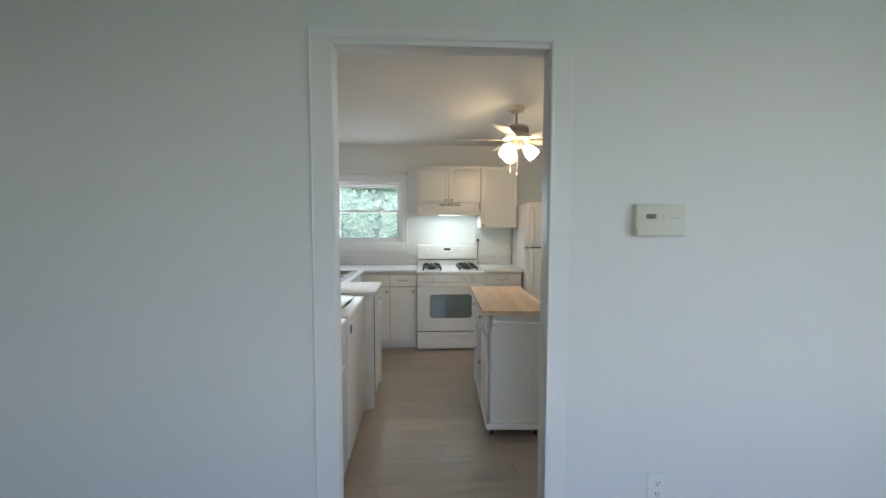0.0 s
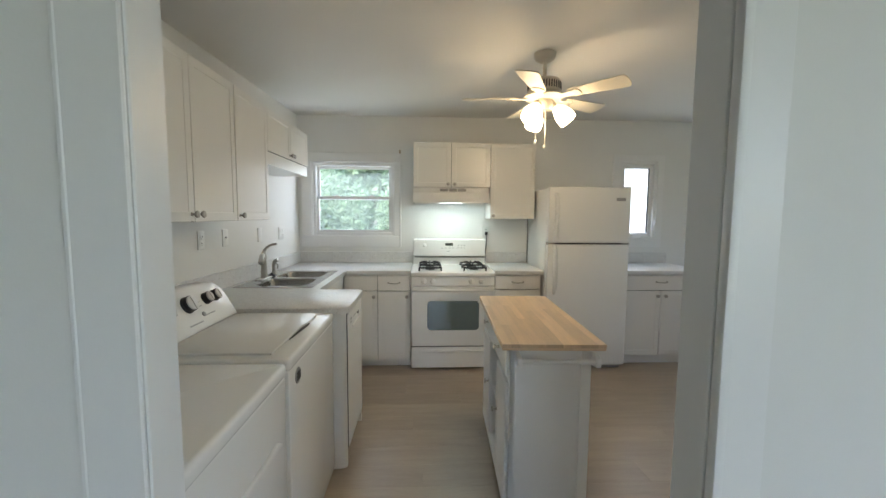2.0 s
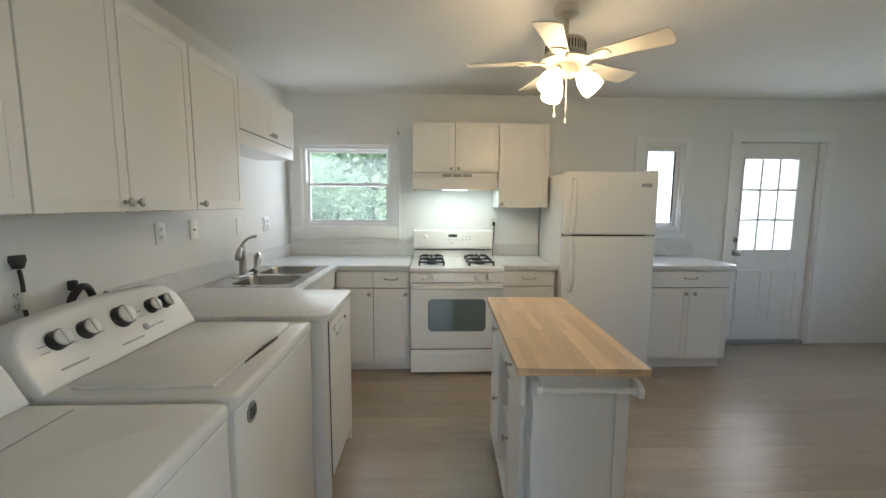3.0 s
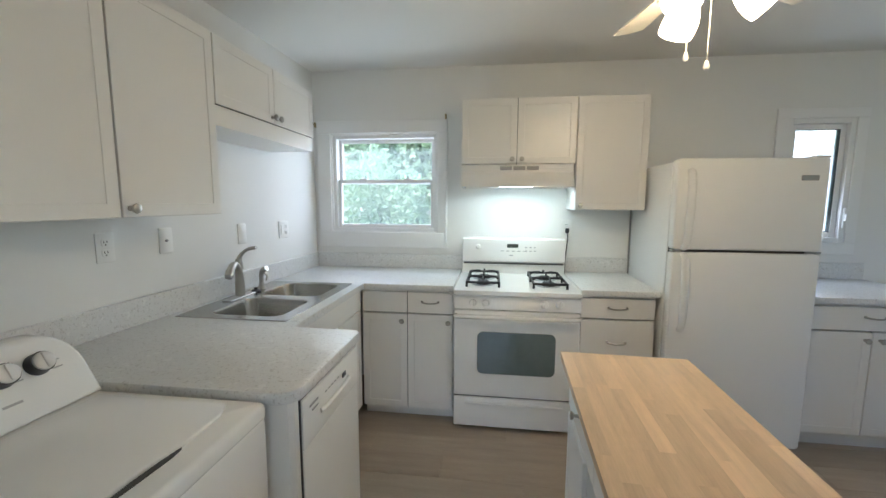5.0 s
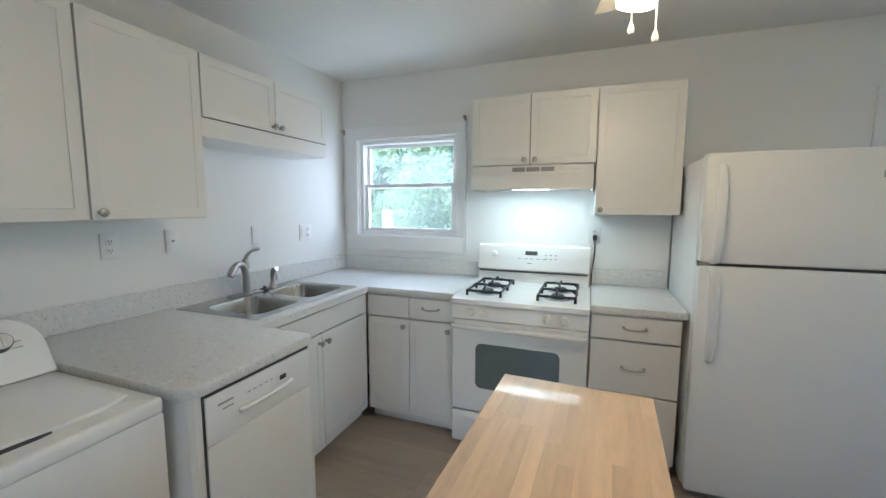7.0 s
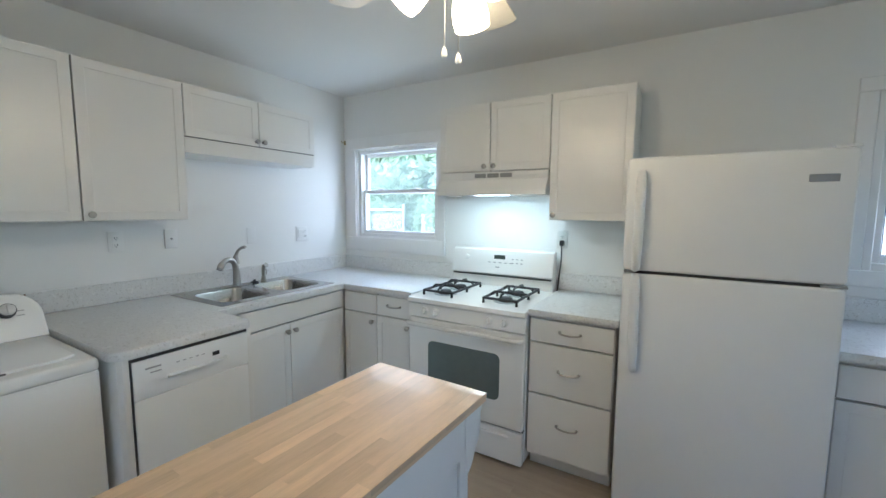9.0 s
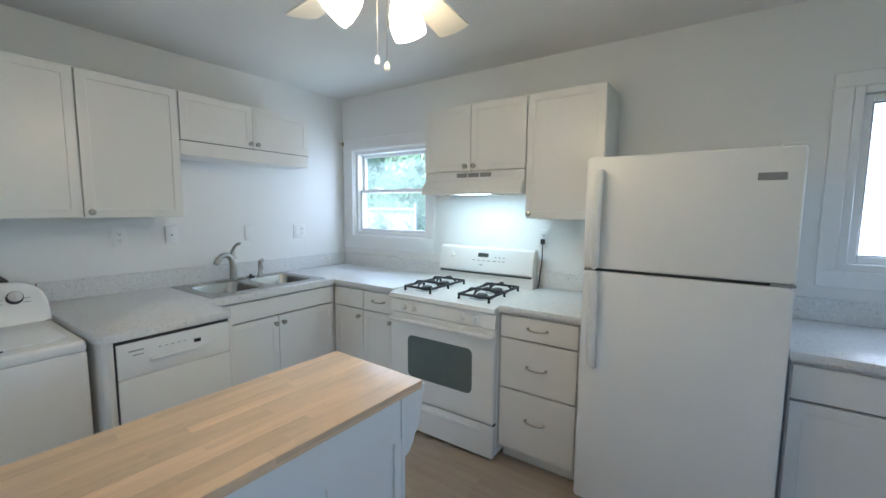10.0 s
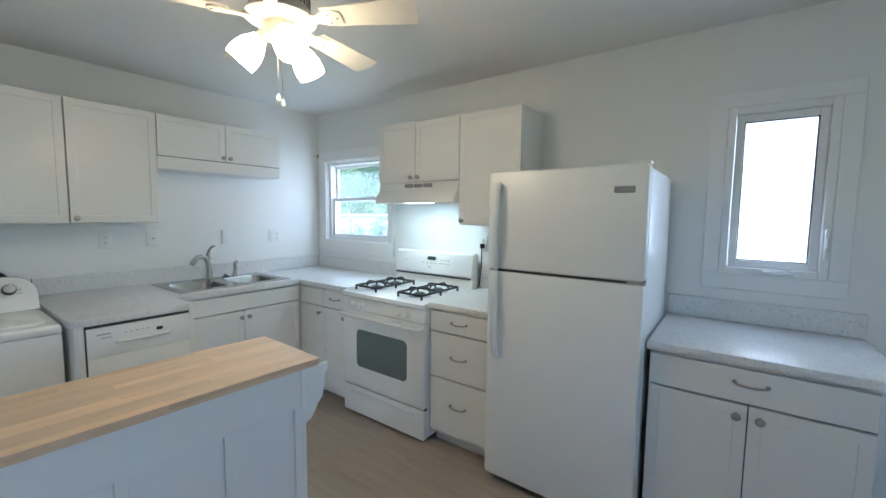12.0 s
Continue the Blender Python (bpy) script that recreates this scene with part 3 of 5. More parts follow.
def cabinet(m, w, d, h, fronts, label, category, group, toe=0.0, hollow=0.0):
    """fronts: (kind, x0, x1, z0, z1, hardware x, hardware z)."""
    c = thing("cabinet", m, label, category, group)
    part("body", one_box((0, 0.001, toe), (w, d, hollow or h), 0.0015), CAB, c)
    if hollow:
        part("front_rail", one_box((0, 0.001, hollow), (w, 0.014, h)), CAB, c)
    if toe:
        part("toe_kick", one_box((0.001, 0.055, 0), (w - 0.001, d, toe - 0.0005)), CAB, c)
    for kind, x0, x1, z0, z1, hx, hz in fronts:
        bm = B()
        slab(bm, x0 + 0.0021, x1 - 0.0021, z0 + 0.0021, z1 - 0.0021, kind == "door")
        p = part("door" if kind == "door" else "drawer_front", bm, CAB, c)
        if hx is not None:
            if kind == "door":
                part("knob", knob_bm(hx, hz), NICKEL, p, "brushed nickel knob")
            else:
                part("handle", pull_bm(hx, hz), NICKEL, p, "brushed nickel bow handle")
    # dark strips fill the gaps between fronts, standing in for their shade
    for kind, x0, x1, z0, z1, hx, hz in fronts:
        if x0 > 0.02:
            part("gap_shade_strip", one_box((x0 - 0.0022, -0.012, z0), (x0 + 0.0022, 0.0005, z1)), GAP, c)
        if z0 > toe + 0.02:
            part("gap_shade_strip", one_box((x0 + 0.003, -0.0125, z0 - 0.0022), (x1 - 0.003, 0.0005, z0 + 0.0022)), GAP, c)
    return c


UG = "white upper cabinets"
UX = -0.995
# above laundry and sink
cabinet(pose(UX, 1.46, 1.373, 0, 0, 90), 0.897, 0.37, 0.735, [("door", 0, 0.448, 0, 0.735, 0.42, 0.035), ("door", 0.448, 0.897, 0, 0.735, 0.476, 0.035)], "white shaker wall cabinet with two doors above the dryer", "cabinet", UG)
cabinet(pose(UX, 2.36, 1.373, 0, 0, 90), 0.762, 0.335, 0.735, [("door", 0, 0.352, 0, 0.735, 0.326, 0.035), ("door", 0.352, 0.762, 0, 0.735, 0.378, 0.035)], "white shaker wall cabinet with two doors above the washer", "cabinet", UG)
cabinet(pose(UX, 3.125, 1.373, 0, 0, 90), 0.455, 0.315, 0.735, [("door", 0, 0.455, 0, 0.735, 0.026, 0.03)], "white shaker wall cabinet with one door beside the sink", "cabinet", UG)
c = cabinet(pose(UX, 3.583, 1.742, 0, 0, 90), 0.897, 0.285, 0.366, [("door", 0, 0.449, 0.086, 0.366, 0.424, 0.115), ("door", 0.449, 0.897, 0.086, 0.366, 0.474, 0.115)], "short white two-door wall cabinet with a valance above the sink", "cabinet", UG)
part("valance", one_box((0.0, -0.012, -0.0), (0.897, 0.0005, 0.084), 0.0015), CAB, c)
# above the stove
cabinet(pose(-0.052, 4.765, 1.682), 0.75, 0.298, 0.425, [("door", 0, 0.368, 0, 0.425, 0.336, 0.03), ("door", 0.368, 0.75, 0, 0.425, 0.40, 0.03)], "short white wall cabinet with two doors above the range hood", "cabinet", UG)
c = cabinet(pose(0.70, 4.765, 1.38), 0.442, 0.298, 0.727, [("door", 0, 0.442, 0, 0.727, 0.03, 0.03)], "tall white wall cabinet with one door beside the range hood", "cabinet", UG)
part("end_edge", one_box((0.4425, 0.0, 0.0), (0.446, 0.298, 0.22), 0.001), DARKSIDE, c, "dark brown strip low on the cabinet side")
LG = "white base cabinets"
CT = 0.872
# corner, drawers, right-hand unit
cabinet(pose(-0.668, 4.462, 0), 0.60, 0.60, CT, [("drawer", 0.006, 0.303, 0.723, 0.86, None, None), ("drawer", 0.303, 0.598, 0.723, 0.86, 0.45, 0.795), ("door", 0.006, 0.303, 0.085, 0.718, 0.27, 0.672), ("door", 0.303, 0.598, 0.085, 0.718, 0.567, 0.672)], "white base cabinet with two doors and a drawer in the corner", "cabinet", LG, toe=0.08)
cabinet(pose(0.702, 4.462, 0), 0.43, 0.60, CT, [("drawer", 0.002, 0.428, 0.735, 0.862, 0.215, 0.80), ("drawer", 0.002, 0.428, 0.448, 0.73, 0.215, 0.588), ("drawer", 0.002, 0.428, 0.10, 0.443, 0.215, 0.287)], "white base cabinet with three drawers between stove and fridge", "cabinet", LG, toe=0.08)
cabinet(pose(1.925, 4.462, 0), 0.705, 0.60, CT, [("drawer", 0.002, 0.703, 0.722, 0.86, 0.355, 0.80), ("door", 0.002, 0.352, 0.105, 0.717, 0.315, 0.672), ("door", 0.352, 0.703, 0.105, 0.717, 0.39, 0.672)], "white base cabinet with wide drawer and two doors beside fridge", "cabinet", LG, toe=0.09)
# sink unit
cabinet(pose(-0.69, 3.53, 0, 0, 0, 90), 0.945, 0.56, CT, [("drawer", 0.004, 0.905, 0.738, 0.86, None, None), ("door", 0.004, 0.452, 0.085, 0.733, 0.424, 0.685), ("door", 0.452, 0.905, 0.085, 0.733, 0.48, 0.685)], "white sink base cabinet with two doors and a false drawer front", "cabinet", LG, toe=0.08, hollow=0.70)

# ---- worktops ----
TOP, TH = 0.912, 0.038
SINK = (-1.235, -0.71, 3.585, 4.39)


def worktops():
    w = thing("worktop", pose(0, 0, 0), "speckled pale grey laminate L-shaped worktop with backsplash", "worktop", "laminate worktops")
    z0 = TOP - TH
    bm = B()
    xi, xo = -0.645, -0.352
    ya, yb, yc = 2.974, 3.525, 4.425
    out = [(wxf(ya) + 0.001, ya), (xo - 0.06, ya)]
    for k in range(1, 7):
        a = radians(-90 + 15 * k)
        out.append((xo - 0.06 + 0.06 * math.cos(a), ya + 0.06 + 0.06 * math.sin(a)))
    for k in range(0, 7):
        a = radians(15 * k)
        out.append((xo - 0.035 + 0.035 * math.cos(a), yb - 0.035 + 0.035 * math.sin(a)))
    out += [(xi, yb), (xi, SINK[2] + 0.012), (wxf(SINK[2]) + 0.001, SINK[2] + 0.012)]
    prism(bm, out, z0, TOP, "z", 0.006, 2)
    part("worktop_end", bm, COUNTER, w)
    bm = B()
    box(bm, (SINK[1] - 0.012, SINK[2] + 0.012, z0), (xi, SINK[3] - 0.012, TOP), 0.0)
    part("worktop_front_strip", bm, COUNTER, w)
    bm = B()
    prism(bm, [(wxf(SINK[2]) + 0.001, SINK[2] + 0.012), (SINK[0] + 0.012, SINK[2] + 0.012), (SINK[0] + 0.012, SINK[3] - 0.012), (wxf(SINK[3]) + 0.001, SINK[3] - 0.012)], z0, TOP, "z")
    part("worktop_back_strip", bm, COUNTER, w)
    bm = B()
    out = [(wxf(SINK[3]) + 0.001, SINK[3] - 0.012), (xi, SINK[3] - 0.012), (xi, yc), (-0.066, yc), (-0.066, NY - 0.001), (wxf(NY) + 0.001, NY - 0.001)]
    prism(bm, out, z0, TOP, "z", 0.005, 2)
    part("worktop_corner", bm, COUNTER, w)
    bm = B()
    ye = NY - 0.022
    prism(bm, [(wxf(2.99) + 0.001, 2.99), (wxf(2.99) + 0.021, 2.99), (wxf(ye) + 0.021, ye), (wxf(ye) + 0.001, ye)], TOP, TOP + 0.112, "z", 0.003, 1)
    part("backsplash", bm, COUNTER, w)
    part("raw_end", one_box((wxf(2.99) + 0.002, 2.9865, TOP + 0.001), (wxf(2.99) + 0.020, 2.9895, TOP + 0.108)), WOODRAW, w, "bare brown board end")
    bm = B()
    box(bm, (wxf(NY) + 0.0015, NY - 0.021, TOP), (-0.055, NY - 0.001, TOP + 0.112), 0.003)
    part("backsplash", bm, COUNTER, w)
    for x0, x1, s0, s1, rad, where in ((0.699, 1.15, 0.699, 1.15, 0.01, "between stove and fridge"), (1.915, 2.70, 1.92, 2.695, 0.09, "beside the fridge")):
        t = thing("worktop", pose(0, 0, 0), "speckled pale grey laminate worktop " + where, "worktop", "laminate worktops")
        bm = B()
        out = [(x0, NY - 0.001), (x0, 4.425), (x1 - rad, 4.425)]
        out += [(x1 - rad + rad * math.cos(radians(q)), 4.425 + rad + rad * math.sin(radians(q))) for q in range(-75, 1, 15)]
        prism(bm, out + [(x1, NY - 0.001)], z0, TOP, "z", 0.006, 2)
        part("top", bm, COUNTER, t)
        part("backsplash", one_box((s0, NY - 0.021, TOP + 0.0005), (s1, NY - 0.001, TOP + 0.112), 0.003), COUNTER, t)


worktops()
structure("trim_corner_strip", one_box((1.153, NY - 0.012, TOP), (1.163, NY - 0.0005, 1.38), 0.002), GREYM, "thin grey strip on the wall beside the fridge", "trim")


def bowl(bm, x0, x1, y0, y1, z, depth, r=0.06):
    rings = []
    for inset, dz, rr in ((0, 0, r), (0.004, -0.012, r), (0.012, -depth * 0.75, r), (0.03, -depth * 0.95, r * 0.9), (0.07, -depth, r * 0.6)):
        rings.append([bm.verts.new((*p, z + dz)) for p in rounded(x0 + inset, x1 - inset, y0 + inset, y1 - inset, rr)])
    for a, b in zip(rings, rings[1:]):
        n = len(a)
        for k in range(n):
            bm.faces.new((a[k], b[k], b[(k + 1) % n], a[(k + 1) % n]))
    bm.faces.new(rings[-1])
    return rings[0]


def sink():
    s = thing("sink", pose(0, 0, 0), "stainless steel double-bowl sink set into the worktop", "sink")
    x0, x1, y0, y1 = SINK
    b1 = (-1.12, -0.765, 3.635, 3.945)
    b2 = (-1.12, -0.765, 4.02, 4.335)
    z = TOP + 0.004
    bm = B()
    xs, ys = [x0, b1[0], b1[1], x1], [y0, b1[2], b1[3], b2[2], b2[3], y1]
    for b in (b1, b2):
        top = bowl(bm, *b, z, 0.17)
        # rim faces from the rounded mouth to its square
        corners = [bm.verts.new((b[1], b[3], z)), bm.verts.new((b[0], b[3], z)), bm.verts.new((b[0], b[2], z)), bm.verts.new((b[1], b[2], z))]
        n = len(top) // 4
        for q in range(4):
            seg = top[q * n:(q + 1) * n]
            for u, v in zip(seg, seg[1:]):
                bm.faces.new((corners[q], v, u))
            bm.faces.new((corners[q], corners[(q + 1) % 4], top[(q + 1) * n % len(top)], seg[-1]))
    for i in range(3):
        for j in range(5):
            if i == 1 and j in (1, 3):
                continue
            vs = [bm.verts.new((xs[i + a], ys[j + c], z)) for a, c in ((0, 0), (1, 0), (1, 1), (0, 1))]
            bm.faces.new(vs)
    bmesh.ops.remove_doubles(bm, verts=bm.verts[:], dist=1e-5)
    edge = [e for e in bm.edges if len(e.link_faces) == 1]
    r = bmesh.ops.extrude_edge_only(bm, edges=edge)
    for v in (g for g in r["geom"] if isinstance(g, bmesh.types.BMVert)):
        v.co.z -= 0.005
        v.co.x += 0.003 if v.co.x > -0.9 else -0.003
        v.co.y += 0.003 if v.co.y > 4.0 else -0.003
    ob = part("basin", bm, STEEL, s)
    for b in (b1, b2):
        bm = B()
        cx, cy = (b[0] + b[1]) / 2, (b[2] + b[3]) / 2
        lathe(bm, [(0.042, 0), (0.042, 0.004), (0.03, 0.006), (0.022, 0.002), (0.0, 0.002)], 20, pose(cx, cy, z - 0.17))
        part("drain", bm, GREYM, s)


def faucet():
    f = thing("faucet", pose(-1.178, 3.965, TOP + 0.004), "brushed nickel single-lever kitchen faucet on the sink", "faucet")
    bm = B()
    box(bm, (-0.028, -0.115, 0), (0.028, 0.115, 0.006), 0.004)
    part("deck_plate", bm, NICKEL, f)
    bm = B()
    pts = curve_pts([(0, 0, 0.004), (0.0, 0, 0.07), (0.002, -0.006, 0.13), (0.008, -0.03, 0.172), (0.018, -0.07, 0.182), (0.027, -0.105, 0.165), (0.033, -0.13, 0.135)], 5)
    n = len(pts)
    tube(bm, pts, [0.026 - 0.008 * min(1, i / (n * 0.45)) + (0.003 if i > n - 6 else 0) for i in range(n)], 14)
    spout = part("spout", bm, NICKEL, f)
    bm = B()
    cyl(bm, (0.0327, -0.129, 0.138), (0.0345, -0.136, 0.126), 0.0185, 0.017, 14)
    part("aerator", bm, GREYM, spout)
    bm = B()
    cyl(bm, (0.002, 0, 0.15), (0.0, 0, 0.205), 0.022, 0.016, 16)
    pts = curve_pts([(0.0, 0, 0.20), (0.018, 0.002, 0.232), (0.055, 0.005, 0.258), (0.10, 0.007, 0.268)], 5)
    tube(bm, pts, [0.013, 0.0125, 0.012, 0.011, 0.0105, 0.010, 0.0095, 0.009, 0.009, 0.009, 0.009, 0.0095, 0.0098, 0.01, 0.01, 0.008][:len(pts)], 10)
    part("lever", bm, NICKEL, f)
    s = thing("side_sprayer", pose(-1.18, 4.168, TOP + 0.004), "brushed nickel side sprayer standing on the sink", "sprayer")
    bm = B()
    lathe(bm, [(0.024, 0), (0.024, 0.006), (0.016, 0.02), (0.015, 0.035), (0.0, 0.036)], 16)
    part("holder", bm, NICKEL, s)
    bm = B()
    pts = curve_pts([(0, 0, 0.03), (0, 0, 0.07), (0.008, 0, 0.105), (0.035, 0.0, 0.122)], 5)
    tube(bm, pts, [0.011 + 0.006 * i / len(pts) for i in range(len(pts))], 12)
    body = part("wand", bm, NICKEL, s)
    bm = B()
    tube(bm, curve_pts([(0.006, 0, 0.10), (0.034, 0, 0.08), (0.03, 0, 0.05)], 4), 0.005, 8)
    part("trigger", bm, NICKEL, body)
    p = thing("drain_stopper", pose(-1.165, 4.085, TOP + 0.005), "black rubber drain stopper lying on the sink rim", "stopper")
    bm = B()
    lathe(bm, [(0.026, 0), (0.028, 0.006), (0.02, 0.012), (0.008, 0.014), (0.01, 0.024), (0.0, 0.026)], 16)
    part("plug", bm, DARKP, p)


sink()
faucet()

# ---- stove ----


def burner_grate(parent, cx, y0, y1, w, z):
    bm = B()
    x0, x1 = cx - w / 2, cx + w / 2
    r = 0.0065
    ym = (y0 + y1) / 2
    for a, b in (((x0, y0), (x1, y0)), ((x0, y1), (x1, y1)), ((x0, y0), (x0, y1)), ((x1, y0), (x1, y1)), ((x0, ym), (x1, ym))):
        box(bm, (a[0] - r, a[1] - r, z + 0.022), (b[0] + r, b[1] + r, z + 0.036), 0.003)
    for yc in ((y0 + ym) / 2, (ym + y1) / 2):
        h = (ym - y0) / 2
        for dx, dy in ((1, 0), (-1, 0), (0, 1), (0, -1)):
            ex, ey = cx + dx * w / 2, yc + dy * h
            ix, iy = cx + dx * 0.028, yc + dy * 0.028
            tube(bm, [(ex, ey, z + 0.03), ((ex * 2 + ix) / 3, (ey * 2 + iy) / 3, z + 0.05), (ix, iy, z + 0.054)], [0.0068, 0.0066, 0.0052], 6)
    for x in (x0, x1):
        for y in (y0, ym, y1):
            cyl(bm, (x, y, z), (x, y, z + 0.026), 0.008, 0.007, 8)
    g = part("grate", bm, IRON, parent, "black cast iron pan grate")
    for yc in ((y0 + ym) / 2, (ym + y1) / 2):
        bm = B()
        lathe(bm, [(0.045, 0), (0.045, 0.006), (0.036, 0.008), (0.036, 0.02), (0.03, 0.024), (0.0, 0.025)], 20, pose(cx, yc, z))
        part("burner", bm, IRON, parent, "black burner cap")
        bm = B()
        lathe(bm, [(0.075, 0), (0.07, 0.004), (0.047, 0.002), (0.0, 0.002)], 24, pose(cx, yc, z - 0.0005))
        part("drip_pan", bm, GREYM, parent)


def stove():
    s = thing("stove", pose(0.317, 4.388, 0), "white freestanding gas stove with black grates, between cabinets", "stove")
    w = 0.379
    part("body", one_box((-w, 0.045, 0.03), (w, 0.64, 0.885), 0.003), ENAMEL, s)
    bm = B()
    prism(bm, [(-0.012, 0.872), (0.0, 0.86), (0.02, 0.858), (0.64, 0.858), (0.64, 0.905), (0.56, 0.906), (0.02, 0.902), (-0.008, 0.895)], -w - 0.001, w + 0.001, "x", 0.004, 2)
    part("cooktop", bm, ENAMEL, s)
    for x in (-0.205, 0.205):
        burner_grate(s, x, 0.065, 0.47, 0.20, 0.905)
    # control strip with knobs
    bm = B()
    prism(bm, [(0.0, 0.78), (0.046, 0.78), (0.046, 0.858), (0.012, 0.858)], -w, w, "x", 0.003)
    panel = part("control_panel", bm, ENAMEL, s)
    for x in (-0.262, -0.185, 0.165, 0.255):
        bm = B()
        mk = pose(x, 0.006, 0.82, 82, 0, 0)
        lathe(bm, [(0.026, 0), (0.026, 0.004), (0.02, 0.008), (0.018, 0.022), (0.0, 0.023)], 20, mk)
        box(bm, (-0.005, -0.02, 0.018), (0.005, 0.02, 0.034), 0.003, 2, mk)
        part("knob", bm, ENAMEL, panel)
    bm = B()
    prism(bm, rounded(-w + 0.002, w - 0.002, 0.222, 0.772, 0.012), 0.002, 0.044, "y", 0.008, 3)
    door = part("oven_door", bm, ENAMEL, s)
    bm = B()
    prism(bm, rounded(-0.232, 0.238, 0.372, 0.640, 0.035), -0.0015, 0.006, "y", 0.001, 1)
    part("oven_window", bm, OVENG, door, "dark tinted glass oven window")
    bm = B()
    pts = curve_pts([(-w + 0.014, 0.004, 0.738), (-w + 0.02, -0.03, 0.742), (-w + 0.08, -0.042, 0.744), (0, -0.046, 0.745), (w - 0.08, -0.042, 0.744), (w - 0.02, -0.03, 0.742), (w - 0.014, 0.004, 0.738)], 5)
    tube(bm, pts, 0.0135, 12)
    part("handle", bm, ENAMEL, door)
    bm = B()
    prism(bm, rounded(-w + 0.002, w - 0.002, 0.020, 0.212, 0.010), 0.004, 0.044, "y", 0.006, 3)
    box(bm, (-0.30, -0.006, 0.165), (0.30, 0.012, 0.182), 0.006, 2)
    part("drawer", bm, ENAMEL, s)
    # dark strip painted where shade falls between oven door and drawer
    part("shade_seam", one_box((-w + 0.004, 0.02, 0.211), (w - 0.004, 0.046, 0.2225)), GAP, s)
    for x in (-w + 0.04, w - 0.04):
        for y in (0.09, 0.58):
            bm = B()
            cyl(bm, (x, y, 0), (x, y, 0.031), 0.018, 0.014, 12)
            part("foot", bm, DARKP, s)
    # backguard
    bm = B()
    out = [(0.555, 0.903), (0.64, 0.903), (0.64, 1.158), (0.625, 1.166), (0.59, 1.166), (0.572, 1.155), (0.545, 1.02), (0.545, 0.995), (0.56, 0.985)]
    prism(bm, out, -w + 0.008, w - 0.008, "x", 0.008, 2)
    bg = part("backguard", bm, ENAMEL, s)
    # solid dark bar takes the place of the vent's shaded hollow
    part("vent_shade_bar", one_box((-w + 0.02, 0.545, 0.978), (w - 0.02, 0.562, 0.985)), GAP, bg, "dark bar painted for the shaded vent gap")

    tilt = pose(0, 0.5585, 1.09, -11.3, 0, 0)

    def on_guard(bm, lo, hi, bev=0.0):
        box(bm, lo, hi, bev, 1, tilt)
    bm = B()
    on_guard(bm, (-0.045, -0.003, 0.008), (0.037, 0.004, 0.036), 0.002)
    part("clock_display", bm, LCD, bg, "dark clock display")
    bm = B()
    for k in range(5):
        on_guard(bm, (-0.09 + k * 0.04, -0.0012, -0.02), (-0.068 + k * 0.04, 0.002, -0.014))
    for k in range(3):
        for j in range(2):
            on_guard(bm, (0.085 + k * 0.032, -0.0012, -0.018 + j * 0.026), (0.10 + k * 0.032, 0.002, -0.011 + j * 0.026))
    part("button_legend", bm, LABELG, bg)
    bm = B()
    on_guard(bm, (-0.03, -0.0012, -0.052), (0.0, 0.002, -0.045))
    part("badge", bm, LABELG, bg)
    bm = B()
    lathe(bm, [(0.019, 0), (0.019, 0.004), (0.015, 0.008), (0.013, 0.02), (0.0, 0.021)], 18, tilt @ pose(-0.255, 0.0, 0.012, 90, 0, 0))
    part("timer_knob", bm, ENAMEL, bg)


def range_hood():
    h = thing("range_hood", pose(0.318, 4.765, 1.53), "white under-cabinet range hood with its lamp lit", "range hood")
    w = 0.37
    bm = B()
    out = [(0.0, 0.149), (-0.008, 0.149), (-0.010, 0.098), (-0.055, 0.045), (-0.06, 0.0), (-0.045, 0.0), (-0.045, 0.014), (0.28, 0.014), (0.28, 0.0), (0.296, 0.0), (0.296, 0.149)]
    prism(bm, out, -w, w, "x", 0.003)
    body = part("shell", bm, ENAMEL, h)
    for x in (-w, w - 0.012):
        part("lip", one_box((x, -0.045, 0.0), (x + 0.012, 0.28, 0.016)), ENAMEL, h)
    for k in range(3):
        bm = B()
        x = -0.11 + k * 0.088
        box(bm, (x, -0.0125, 0.112), (x + 0.078, -0.007, 0.138), 0.001)
        v = part("vent", bm, HOSE, body, "grey slotted vent")
        bm = B()
        for j in range(4):
            box(bm, (x + 0.002, -0.0145, 0.115 + j * 0.006), (x + 0.076, -0.012, 0.118 + j * 0.006))
        part("louvre", bm, GREYM, v)
    bm = B()
    box(bm, (0.17, -0.0125, 0.118), (0.31, -0.009, 0.128), 0.001)
    part("switch_strip", bm, PLASTIC, body)
    part("filter", one_box((-0.25, 0.15, 0.008), (0.30, 0.27, 0.0135), 0.002), GREYM, h, "grey metal grease filter")
    part("lamp_lens", one_box((-0.11, -0.03, 0.0), (0.11, 0.06, 0.0135), 0.003), LENS, h, "glowing lamp lens")


stove()
range_hood()

